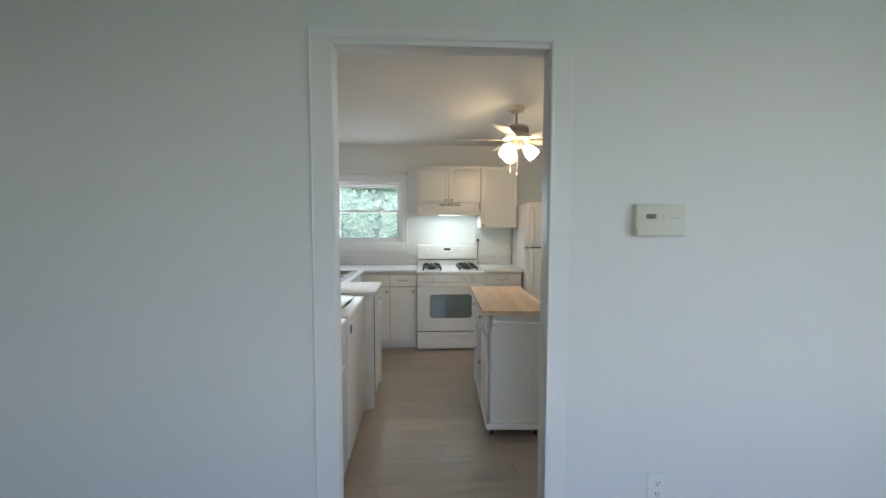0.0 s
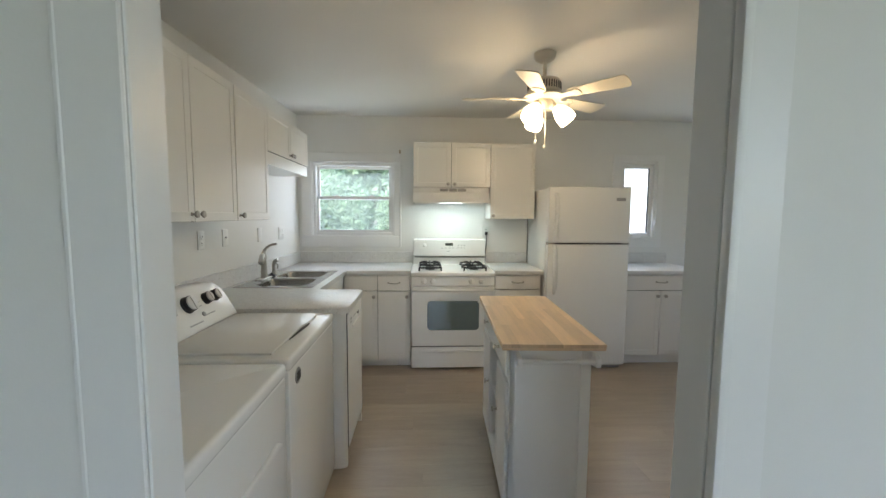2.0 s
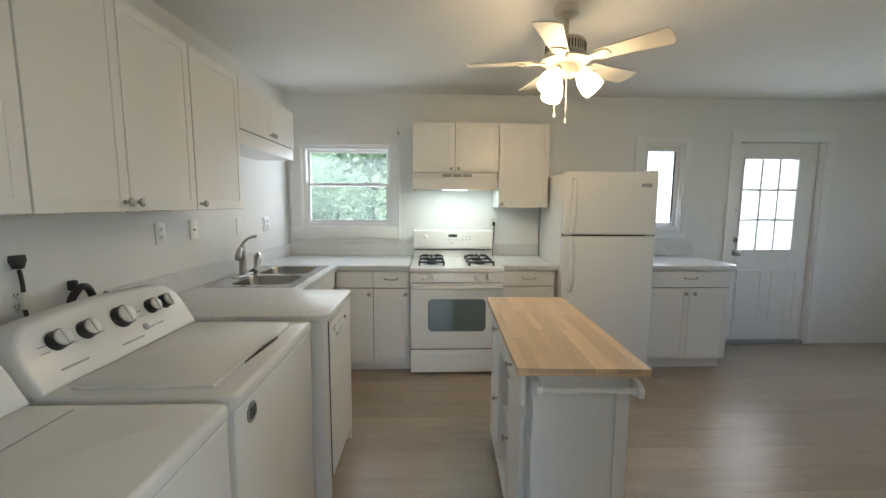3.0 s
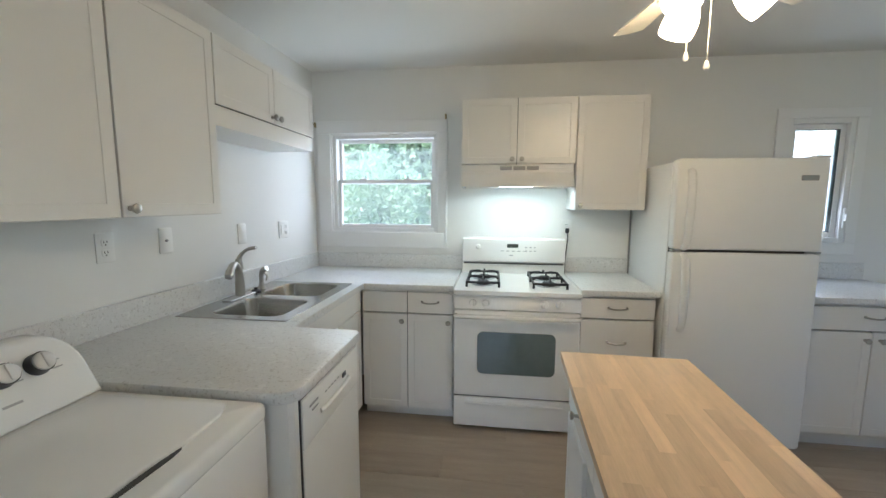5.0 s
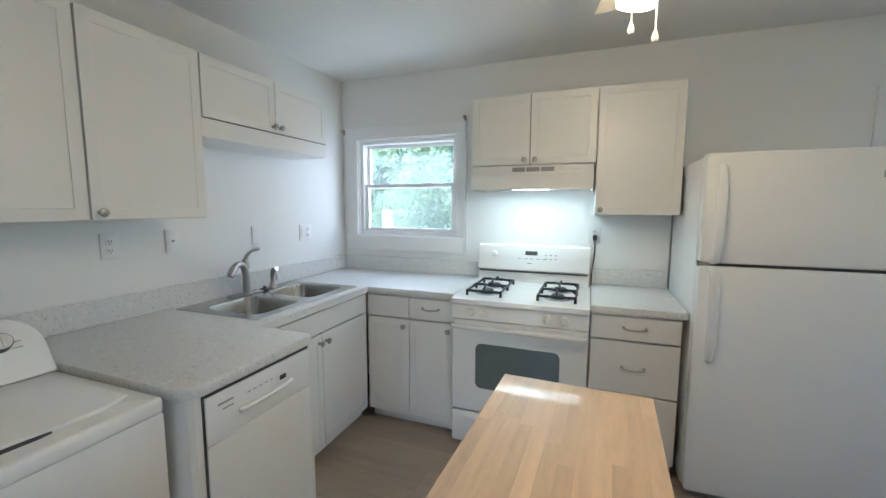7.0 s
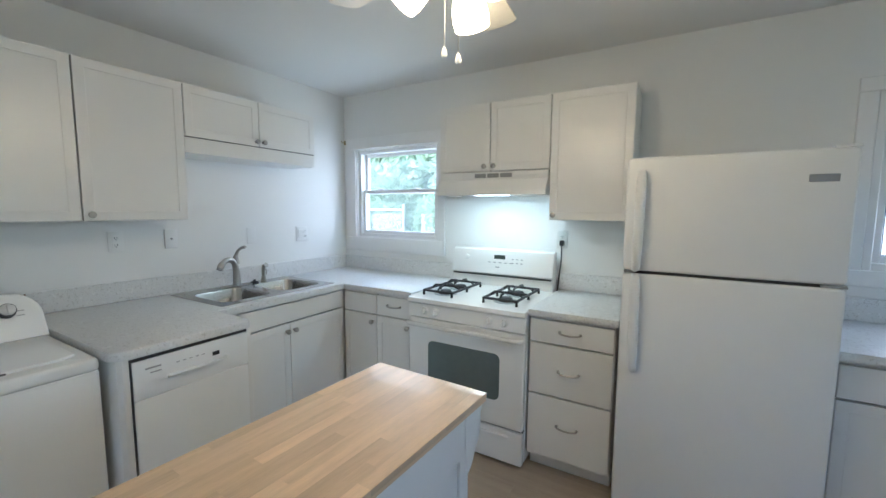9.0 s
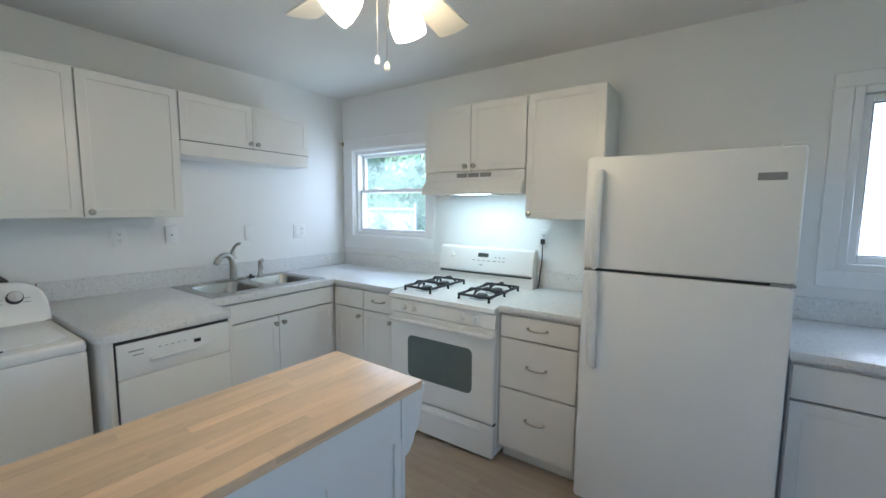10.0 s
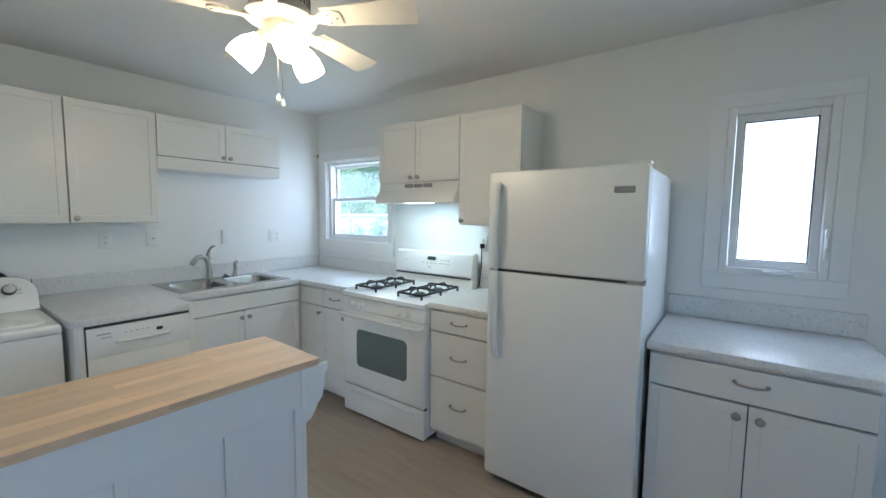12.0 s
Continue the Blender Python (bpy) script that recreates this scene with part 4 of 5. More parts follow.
# ---- refrigerator ----


def fridge():
    f = thing("refrigerator", pose(1.53, 4.35, 0), "white top-freezer refrigerator with two doors, closed", "refrigerator")
    w = 0.372
    part("body", one_box((-w, 0.075, 0.03), (w, 0.69, 1.655), 0.008, 2), ENAMEL2, f)
    for name, z0, z1 in (("freezer_door", 1.172, 1.668), ("fridge_door", 0.045, 1.158)):
        bm = B()
        prism(bm, rounded(-w, w, z0, z1, 0.018, 4), 0.0, 0.066, "y", 0.009, 3)
        d = part(name, bm, ENAMEL2, f)
        bm = B()
        if name == "freezer_door":
            pts = curve_pts([(-w + 0.062, -0.004, 1.602), (-w + 0.062, -0.03, 1.585), (-w + 0.06, -0.045, 1.48), (-w + 0.058, -0.045, 1.30), (-w + 0.056, -0.03, 1.20), (-w + 0.05, -0.004, 1.18)], 6)
        else:
            pts = curve_pts([(-w + 0.05, -0.004, 1.15), (-w + 0.056, -0.03, 1.13), (-w + 0.058, -0.045, 1.03), (-w + 0.06, -0.045, 0.85), (-w + 0.062, -0.03, 0.745), (-w + 0.064, -0.002, 0.715)], 6)
        n = len(pts)
        tube(bm, pts, [0.0145 + 0.006 * math.sin(math.pi * i / (n - 1)) for i in range(n)], 12)
        part("handle", bm, PLASTIC, d)
        if name == "freezer_door":
            part("badge", one_box((0.238, -0.003, 1.548), (0.322, 0.002, 1.576), 0.002), GREYM, d, "grey metal badge plate")
    part("gasket", one_box((-w + 0.008, 0.02, 0.05), (w - 0.008, 0.0745, 1.66)), GAP, f)
    for z in (1.165, 1.672):
        bm = B()
        box(bm, (w - 0.07, 0.004, z - 0.005), (w + 0.003, 0.05, z + 0.006), 0.002)
        part("hinge", bm, NICKEL if z < 1.5 else PLASTIC, f)
    bm = B()
    box(bm, (-w + 0.004, 0.01, 1.159), (-w + 0.05, 0.05, 1.171), 0.002)
    part("hinge_cap", bm, NICKEL, f)
    bm = B()
    box(bm, (-w + 0.02, 0.05, 0.006), (w - 0.02, 0.074, 0.044))
    grille = part("base_grille", bm, GREYM, f, "dark base grille")
    for x in (-w + 0.05, w - 0.05):
        for y in (0.12, 0.62):
            bm = B()
            cyl(bm, (x - 0.012, y, 0.016), (x + 0.012, y, 0.016), 0.016, None, 14)
            part("roller", bm, DARKP, f)


fridge()

# ---- dishwasher and laundry ----


def dishwasher():
    d = thing("dishwasher", pose(-0.365, 3.04, 0, 0, 0, 90), "white built-in dishwasher under the worktop end", "dishwasher")
    w = 0.462
    part("body", one_box((0.004, 0.03, 0.09), (w - 0.004, 0.56, 0.855)), ENAMEL2, d)
    bm = B()
    prism(bm, rounded(0.0, w, 0.10, 0.7015, 0.009), 0.0, 0.029, "y", 0.003, 2)
    part("door", bm, ENAMEL2, d)
    bm = B()
    prism(bm, rounded(0.0, w, 0.7025, 0.856, 0.007), -0.001, 0.029, "y", 0.002, 2)
    p = part("control_panel", bm, ENAMEL2, d)
    bm = B()
    pts = curve_pts([(0.115, -0.003, 0.768), (0.135, -0.009, 0.768), (0.235, -0.012, 0.768), (0.335, -0.009, 0.768), (0.355, -0.003, 0.772)], 6)
    tube(bm, pts, 0.008, 10)
    part("handle", bm, ENAMEL2, p)
    part("badge", one_box((0.295, -0.0065, 0.793), (0.325, -0.003, 0.81), 0.001), DARKP, p, "small black badge")
    part("logo_bar", one_box((0.04, -0.0055, 0.818), (0.095, -0.0035, 0.824)), LABELG, p)
    part("legend_bar", one_box((0.055, -0.0055, 0.80), (0.095, -0.0035, 0.804)), LABELG, p)
    for k in range(5):
        part("button_mark", one_box((0.15 + 0.025 * k, -0.0055, 0.812), (0.162 + 0.025 * k, -0.0035, 0.815)), LABELG, p)
    # dark strips beside and above the door give the gap its shade
    bm = B()
    box(bm, (-0.0065, 0.003, 0.1), (-0.0005, 0.03, 0.871))
    box(bm, (-0.0005, 0.006, 0.8565), (w, 0.03, 0.871))
    part("shade_seam", bm, GAP, d, "dark strips painted for the shaded installation gap")
    part("toe_panel", one_box((0.004, 0.05, 0.0), (w - 0.004, 0.09, 0.095)), ENAMEL2, d)
    e = thing("end_panel", pose(0, 0, 0), "white end panel between washer and dishwasher", "panel")
    bm = B()
    prism(bm, [(-1.30, 2.990), (-0.42, 2.990), (-0.385, 2.998), (-0.372, 3.012), (-0.372, 3.033), (-1.30, 3.034)], 0.0, 0.872, "z")
    part("panel", bm, CAB, e)
    bm = B()
    box(bm, (-0.90, 3.504, 0.0), (-0.372, 3.526, 0.872), 0.002)
    part("panel", bm, CAB, e)


def laundry(name, y0, label, washer):
    a = thing(name, pose(-0.43, y0, 0, 0, 0, 90), label, name.replace("_", " "), "laundry machines")
    w, d, z = 0.692, 0.68, 0.893
    bm = B()
    prism(bm, rounded(0, w, 0.03, z - 0.045, 0.012), 0.0, d, "y", 0.01, 2)
    body = part("body", bm, ENAMEL, a)
    bm = B()
    prism(bm, rounded(-0.001, w + 0.001, -0.006, d, 0.02, 4), z - 0.048, z, "z", 0.014, 3)
    top = part("top", bm, ENAMEL, a)
    if washer:
        bm = B()
        prism(bm, [(0.045, 0.075), (0.40, 0.075), (0.44, 0.062), (0.60, 0.062), (0.65, 0.085), (0.65, 0.46), (0.045, 0.46)], z - 0.002, z + 0.011, "z", 0.006, 2)
        lid = part("lid", bm, ENAMEL, a)
        # dark sliver laid on the top as the shade under the lid edge
        bm = B()
        prism(bm, [(0.22, 0.070), (0.36, 0.060), (0.44, 0.055), (0.47, 0.058), (0.44, 0.064), (0.36, 0.070)], z - 0.001, z + 0.006, "z")
        part("notch_shade", bm, GAP, lid, "dark sliver painted for the shaded finger gap under the lid")
    else:
        part("rear_seam", one_box((0.03, 0.36, z - 0.001), (0.66, 0.364, z + 0.0015)), LABELG, top)
        bm = B()
        prism(bm, rounded(0.06, w - 0.06, 0.20, 0.66, 0.05), -0.012, 0.006, "y", 0.006, 2)
        part("door", bm, ENAMEL, a)
    # console: arched, leaning back
    bm = B()
    out = [(0.0, z)]
    for k in range(7):
        ang = radians(180 - 15 * k)
        out.append((0.085 + 0.085 * math.cos(ang), z + 0.086 + 0.092 * math.sin(ang)))
    for k in range(1, 6):
        u = k / 6
        out.append((0.085 + u * (w - 0.17), z + 0.178 + 0.012 * math.sin(math.pi * u)))
    for k in range(7):
        ang = radians(90 - 15 * k)
        out.append((w - 0.085 + 0.085 * math.cos(ang), z + 0.086 + 0.092 * math.sin(ang)))
    out += [(w, z)]
    vs = prism(bm, out, 0.49, 0.66, "y", 0.012, 3)
    for v in bm.verts:
        if v.co.y < 0.55:
            v.co.y += (v.co.z - z) * 0.55
    con = part("console", bm, ENAMEL, a)
    lean = math.degrees(math.atan(0.55))
    for x, r in ((0.115, 0.028), (0.215, 0.028), (0.358, 0.036), (0.505, 0.027), (0.582, 0.027)) if washer else ((0.16, 0.034), (0.42, 0.026), (0.54, 0.026)):
        zz = z + 0.115
        m = pose(x, 0.49 + 0.115 * 0.55 + 0.001, zz, 90 - lean, 0, 0)
        bm = B()
        lathe(bm, [(r * 1.08, 0), (r * 1.08, 0.006), (r, 0.010), (r, 0.026), (0.0, 0.0265)], 24, m)
        k = part("knob", bm, DARKP, con, "black control knob")
        bm = B()
        lathe(bm, [(r * 0.9, 0.026), (r * 0.88, 0.031), (r * 0.75, 0.033), (0.0, 0.0335)], 24, m)
        box(bm, (-0.003, -r * 0.75, 0.030), (0.003, r * 0.75, 0.037), 0.001, 1, m)
        part("cap", bm, SILVERP, k, "silver knob cap")
    bm = B()
    face = pose(0, 0.49 + 0.05 * 0.55, z + 0.05, -lean, 0, 0)
    for x0, x1, q in ((0.08, 0.17, -0.012), (0.42, 0.47, 0.0), (0.48, 0.52, 0.0), (0.30, 0.40, -0.02)):
        box(bm, (x0, -0.0015, q), (x1, 0.002, q + 0.006), 0, 1, face)
    for x in (0.07, 0.16, 0.26, 0.44, 0.53, 0.62):
        for q in (0.05, 0.07):
            box(bm, (x - 0.012, -0.0015, q), (x + 0.012, 0.002, q + 0.003), 0, 1, face)
    tagged(part("legend", bm, LABELG, con), kind="stuff")
    if washer:
        bm = B()
        lathe(bm, [(0.011, 0), (0.011, 0.004), (0.009, 0.006), (0, 0.006)], 16, pose(0.43, 0.49 + 0.06 * 0.55, z + 0.06, 90 - lean, 0, 0))
        part("start_button", bm, GREYM, con)
        bm = B()
        lathe(bm, [(0.032, 0), (0.030, 0.004), (0.026, 0.004), (0.0, 0.004)], 24, pose(0.10, 0.001, 0.795, 90, 0, 0))
        badge = part("badge", bm, GREYM, body, "round grey emblem")
        bm = B()
        for q in (-0.012, 0.0, 0.012):
            box(bm, (0.082, -0.0065, 0.795 + q - 0.003), (0.118, -0.002, 0.795 + q + 0.003))
        part("emblem_bar", bm, DARKP, badge)
    for x in (0.05, w - 0.05):
        for y in (0.06, d - 0.06):
            bm = B()
            cyl(bm, (x, y, 0), (x, y, 0.032), 0.022, 0.016, 12)
            part("foot", bm, DARKP, a, "black rubber foot")


dishwasher()
laundry("washing_machine", 2.275, "white top-loading washing machine with a console of knobs", True)
laundry("tumble_dryer", 1.553, "white tumble dryer beside the washing machine", False)


def hookups():
    p = thing("power_cord", pose(wxf(2.64), 2.64, 0), "black dryer plug and cord hanging from the wall outlet", "cord")
    bm = B()
    prism(bm, [(-0.021, 1.205), (-0.018, 1.225), (0.018, 1.225), (0.021, 1.208), (0.009, 1.178), (-0.009, 1.178)], 0.007, 0.036, "x", 0.004)
    part("plug", bm, DARKP, p)
    bm = B()
    tube(bm, curve_pts([(0.024, 0.0, 1.175), (0.026, 0.004, 1.12), (0.024, 0.004, 1.04), (0.026, 0.014, 0.965), (0.032, 0.022, 0.90)], 6), 0.0065, 8)
    part("cable", bm, DARKP, p)
    part("tag", one_box((0.016, -0.006, 1.035), (0.036, 0.014, 1.095), 0.003), IVORY, p, "tan paper tag")
    v = thing("hose_valve", pose(wxf(2.85), 2.85, 0), "black washer valve and hose behind the console", "valve")
    bm = B()
    tube(bm, curve_pts([(0.05, -0.075, 0.92), (0.05, -0.07, 1.02), (0.055, -0.035, 1.07), (0.055, 0.0, 1.07), (0.05, 0.03, 1.03), (0.05, 0.04, 0.96)], 6), 0.014, 10)
    part("hose", bm, DARKP, v)
    bm = B()
    box(bm, (0.001, -0.026, 1.06), (0.03, -0.002, 1.10), 0.005, 2)
    cyl(bm, (0.02, -0.014, 1.07), (0.055, -0.014, 1.07), 0.011, 0.009, 12)
    part("tap", bm, DARKP, v)


hookups()

# ---- outlets, switches, thermostat ----


def plate(name, m, label, category, style, w=0.072, h=0.116, mt=PLASTIC):
    """A wall plate in the local x-z plane, facing -y."""
    o = thing(name, m, label, category, "wall plates")
    bm = B()
    prism(bm, rounded(-w / 2, w / 2, -h / 2, h / 2, 0.006, 3), -0.006, 0.0, "y", 0.0025, 2)
    p = part("cover_plate", bm, mt, o)
    n = max(1, round(w / 0.07))
    for g in range(n):
        cx = (g - (n - 1) / 2) * 0.046
        st = style[g % len(style)]
        if st == "o":
            for q in (-0.02, 0.02):
                bm = B()
                prism(bm, rounded(cx - 0.016, cx + 0.016, q - 0.014, q + 0.014, 0.008, 3), -0.008, -0.005, "y", 0.001, 1)
                r = part("receptacle", bm, mt, o)
                bm = B()
                for dx in (-0.006, 0.006):
                    box(bm, (cx + dx - 0.0012, -0.0087, q - 0.002), (cx + dx + 0.0012, -0.0075, q + 0.007))
                cyl(bm, (cx, -0.0087, q - 0.008), (cx, -0.0075, q - 0.008), 0.0026, None, 8)
                part("slots", bm, DARKP, r)
        elif st == "s":
            bm = B()
            box(bm, (cx - 0.005, -0.010, -0.012), (cx + 0.005, -0.005, 0.012), 0.001)
            box(bm, (cx - 0.0035, -0.018, 0.0), (cx + 0.0035, -0.008, 0.010), 0.0015)
            part("toggle", bm, mt, o)
        elif st == "r":
            bm = B()
            box(bm, (cx - 0.0165, -0.010, -0.033), (cx + 0.0165, -0.005, 0.033), 0.002)
            part("rocker", bm, mt, o)
        elif st == "j":
            bm = B()
            cyl(bm, (cx, -0.012, 0), (cx, -0.005, 0), 0.006, None, 12)
            part("jack", bm, GREYM, o)
    return o


def west(y, z):
    return pose(wxf(y), y, z, 0, 0, 90 - 2.2)


plate("wall_outlet", west(3.358, 1.247), "white wall outlet on the wall above the worktop", "outlet", "o")
plate("wall_outlet", west(2.63, 1.235), "white dryer outlet with a plug in it", "outlet", "b", 0.11, 0.125)
plate("wall_outlet", west(2.635, 1.065), "small white outlet behind the hanging cord", "outlet", "o", 0.05, 0.09)
plate("wall_jack", west(3.633, 1.249), "white wall plate with a small jack", "wall plate", "j")
plate("blank_plate", west(4.153, 1.241), "white blank wall plate above the sink", "wall plate", "b")
plate("switch_plate", west(4.585, 1.237), "white double wall plate with outlet and rocker switch", "switch", "ro", 0.116, 0.116)
plate("wall_outlet", pose(0.708, NY, 1.243), "white wall outlet beside the stove with a black plug", "outlet", "o")
plate("light_switch", pose(2.93, NY, 1.235), "white double light switch beside the back door", "switch", "ss", 0.116, 0.116)
plate("wall_outlet", pose(0.865, SY0, 0.447), "white wall outlet low on the living room wall", "outlet", "o")

sc = thing("power_cord", pose(0.712, NY, 0), "black stove cord plugged in beside the stove", "cord")
bm = B()
box(bm, (-0.013, -0.04, 1.205), (0.013, -0.009, 1.24), 0.005, 2)
part("plug", bm, DARKP, sc)
bm = B()
tube(bm, curve_pts([(0, -0.03, 1.21), (0.002, -0.036, 1.17), (0.0, -0.03, 1.10), (-0.008, -0.03, 1.02), (-0.012, -0.04, 0.935), (-0.012, -0.06, 0.9085)], 6), 0.0042, 8)
part("cable", bm, DARKP, sc)

th = thing("thermostat", pose(0.829, SY0, 1.436), "ivory plastic digital thermostat on the white wall", "thermostat")
bm = B()
prism(bm, rounded(-0.088, 0.088, -0.056, 0.056, 0.004, 3), -0.03, 0.0, "y", 0.004, 2)
hb = part("housing", bm, IVORY, th)
bm = B()
prism(bm, rounded(-0.084, 0.09, -0.055, -0.022, 0.003, 3), -0.034, -0.029, "y", 0.002, 2)
part("flip_cover", bm, IVORY, hb)
part("display", one_box((-0.052, -0.0315, 0.005), (-0.018, -0.029, 0.022), 0.001), LCD, hb, "dark display")
bm = B()
for k in range(2):
    box(bm, (-0.012 + k * 0.016, -0.0325, 0.004), (-0.002 + k * 0.016, -0.029, 0.024), 0.001)
part("button", bm, IVORY, hb)
bm = B()
box(bm, (0.032, -0.0306, 0.006), (0.062, -0.029, 0.0085))
box(bm, (-0.014, -0.0306, 0.0005), (0.02, -0.029, 0.002))
part("legend", bm, LABELG, hb)

# ---- island ----


def island():
    t = thing("kitchen_island", pose(0.632, 2.998, -0.003, 0, 0, -2.5), "white rolling kitchen island cart with a butcher block top", "kitchen island")
    w, L, ht = 0.180, 0.470, 0.842
    x0, x1, y0, y1 = -w, w - 0.005, -L + 0.005, L
    zb = 0.085
    bm = B()
    box(bm, (x0, y0, zb), (x0 + 0.018, y0 + 0.018, ht))
    box(bm, (x0 + 0.016, y0 + 0.006, zb + 0.02), (x1 - 0.012, y0 + 0.016, ht - 0.02))
    box(bm, (x0, y0, zb + 0.018), (x0 + 0.026, y0 + 0.02, ht), 0.001)
    box(bm, (x1 - 0.045, y0 - 0.002, zb + 0.018), (x1, y0 + 0.02, ht), 0.001)
    box(bm, (x0 + 0.026, y0, ht - 0.04), (x1 - 0.045, y0 + 0.02, ht), 0.001)
    part("end_panel", bm, ISLE, t)
    bm = B()
    box(bm, (x0, y1 - 0.02, zb + 0.018), (x1, y1, ht), 0.001)
    part("end_panel", bm, ISLE, t)
    part("base_board", one_box((x0 - 0.012, y0 - 0.012, zb - 0.022), (x1 + 0.008, y1 + 0.012, zb + 0.018), 0.004), ISLE, t)
    # long back with frame and three panels
    bm = B()
    box(bm, (x1 - 0.014, y0 + 0.02, zb + 0.018), (x1 - 0.008, y1 - 0.02, ht))
    part("back_panel", bm, ISLE, t)
    part("rail", one_box((x1 - 0.008, y0 + 0.02, 0.672), (x1 + 0.004, y1 - 0.02, ht), 0.001), ISLE, t)
    part("rail", one_box((x1 - 0.008, y0 + 0.02, zb + 0.02), (x1 + 0.004, y1 - 0.02, zb + 0.08), 0.001), ISLE, t)
    for yc in (-0.46 + 0.03, -0.125, 0.175, 0.44):
        part("stile", one_box((x1 - 0.0075, yc - 0.017, zb + 0.08), (x1 + 0.003, yc + 0.017, 0.672), 0.001), ISLE, t)
    part("corner_post", one_box((x1 - 0.02, y1 - 0.016, zb + 0.018), (x1 + 0.005, y1 + 0.002, ht), 0.002), ISLE, t)
    # face side: two drawers, two doors, open shelf between
    bm = B()
    box(bm, (x0, y0 + 0.02, zb + 0.018), (x0 + 0.018, y0 + 0.045, ht))
    box(bm, (x0, y1 - 0.045, zb + 0.018), (x0 + 0.018, y1 - 0.02, ht))
    box(bm, (x0, y0 + 0.045, ht - 0.018), (x0 + 0.018, y1 - 0.045, ht))
    box(bm, (x0, y0 + 0.045, 0.675), (x0 + 0.018, y1 - 0.045, 0.693))
    ya, yb = -0.145, 0.135
    box(bm, (x0, ya - 0.012, zb + 0.018), (x1 - 0.016, ya, 0.675))
    box(bm, (x0, yb, zb + 0.018), (x1 - 0.016, yb + 0.012, 0.675))
    part("face_frame", bm, ISLE, t)
    part("shelf", one_box((x0 + 0.006, ya, 0.385), (x1 - 0.016, yb, 0.401), 0.001), ISLE, t)
    part("shelf", one_box((x0 + 0.006, ya, zb + 0.019), (x1 - 0.016, yb, zb + 0.034), 0.001), ISLE, t)
    part("divider", one_box((x0 + 0.02, y0 + 0.02, 0.676), (x1 - 0.016, y1 - 0.02, 0.690)), ISLE, t)

    def face(name, a, b, z0, z1, ky, kz, shaker):
        bm = B()
        slab(bm, a, b, z0, z1, shaker, 0.045, 0.0, 0.014)
        rot = Matrix.Translation((x0, 0, 0)) @ Matrix.Rotation(radians(-90), 4, 'Z') @ Matrix.Diagonal((-1, 1, 1, 1))
        bmesh.ops.transform(bm, matrix=rot, verts=bm.verts[:])
        p = part(name, bm, ISLE, t)
        bm = B()
        lathe(bm, [(0.009, 0), (0.005, 0.004), (0.005, 0.014), (0.013, 0.02), (0.013, 0.026), (0, 0.028)], 14, pose(x0 - 0.014, ky, kz, 0, -90, 0))
        part("knob", bm, NICKEL, p, "small nickel knob")
    face("drawer_front", y0 + 0.03, -0.003, 0.70, 0.828, -0.225, 0.765, False)
    face("drawer_front", 0.003, y1 - 0.03, 0.70, 0.828, 0.235, 0.765, False)
    face("door", y0 + 0.03, ya - 0.006, zb + 0.025, 0.67, ya - 0.035, 0.42, True)
    face("door", yb + 0.006, y1 - 0.03, zb + 0.025, 0.67, yb + 0.035, 0.42, True)
    # towel bar
    bm = B()
    for x in (x0 + 0.03, x1 + 0.01):
        prism(bm, [(y0 - 0.065, 0.795), (y0 - 0.058, 0.812), (y0 - 0.03, 0.822), (y0 - 0.001, 0.825), (y0 - 0.001, 0.765), (y0 - 0.03, 0.768), (y0 - 0.06, 0.775)], x - 0.010, x + 0.010, "x", 0.003)
    cyl(bm, (x0 + 0.03, y0 - 0.045, 0.795), (x1 + 0.01, y0 - 0.045, 0.795), 0.010, None, 14)
    part("towel_bar", bm, ISLE, t)
    # far-end rack with curved brackets
    for x in (x0 + 0.012, x1 - 0.008):
        bm = B()
        prism(bm, [(y1, 0.822), (y1 + 0.112, 0.822), (y1 + 0.112, 0.80), (y1 + 0.098, 0.775), (y1 + 0.094, 0.73), (y1 + 0.085, 0.68), (y1 + 0.06, 0.655), (y1 + 0.05, 0.63), (y1 + 0.03, 0.605), (y1, 0.59)], x - 0.007, x + 0.007, "x", 0.002)
        part("bracket", bm, ISLE, t)
    part("rack_shelf", one_box((x0 + 0.02, y1, 0.66), (x1 - 0.016, y1 + 0.075, 0.672), 0.001), ISLE, t)
    bm = B()
    cyl(bm, (x0 + 0.012, y1 + 0.095, 0.79), (x1 - 0.008, y1 + 0.095, 0.79), 0.008, None, 12)
    part("rack_rail", bm, ISLE, t)
    for x in (x0 + 0.03, x1 - 0.03):
        for y in (y0 + 0.04, y1 - 0.04):
            bm = B()
            cyl(bm, (x - 0.01, y, 0.029), (x + 0.01, y, 0.029), 0.026, None, 16)
            c = part("caster", bm, DARKP, t, "black caster wheel")
            bm = B()
            box(bm, (x - 0.016, y - 0.014, 0.028), (x - 0.011, y + 0.014, 0.0625))
            box(bm, (x + 0.011, y - 0.014, 0.028), (x + 0.016, y + 0.014, 0.0625))
            box(bm, (x - 0.016, y - 0.014, 0.057), (x + 0.016, y + 0.014, 0.0628))
            part("fork", bm, GREYM, c)
    # top of staves, each its own piece
    top = part("tabletop", one_box((-0.221, -0.507, 0.8425), (0.221, 0.507, 0.8535), 0.001), MAPLE, t, "oiled maple butcher block")
    rnd = random.Random(7)
    n = 12
    sw = 0.444 / n
    for i in range(n):
        y = -0.509
        while y < 0.508:
            e = y + rnd.uniform(0.28, 0.62)
            if e > 0.40:
                e = 0.509
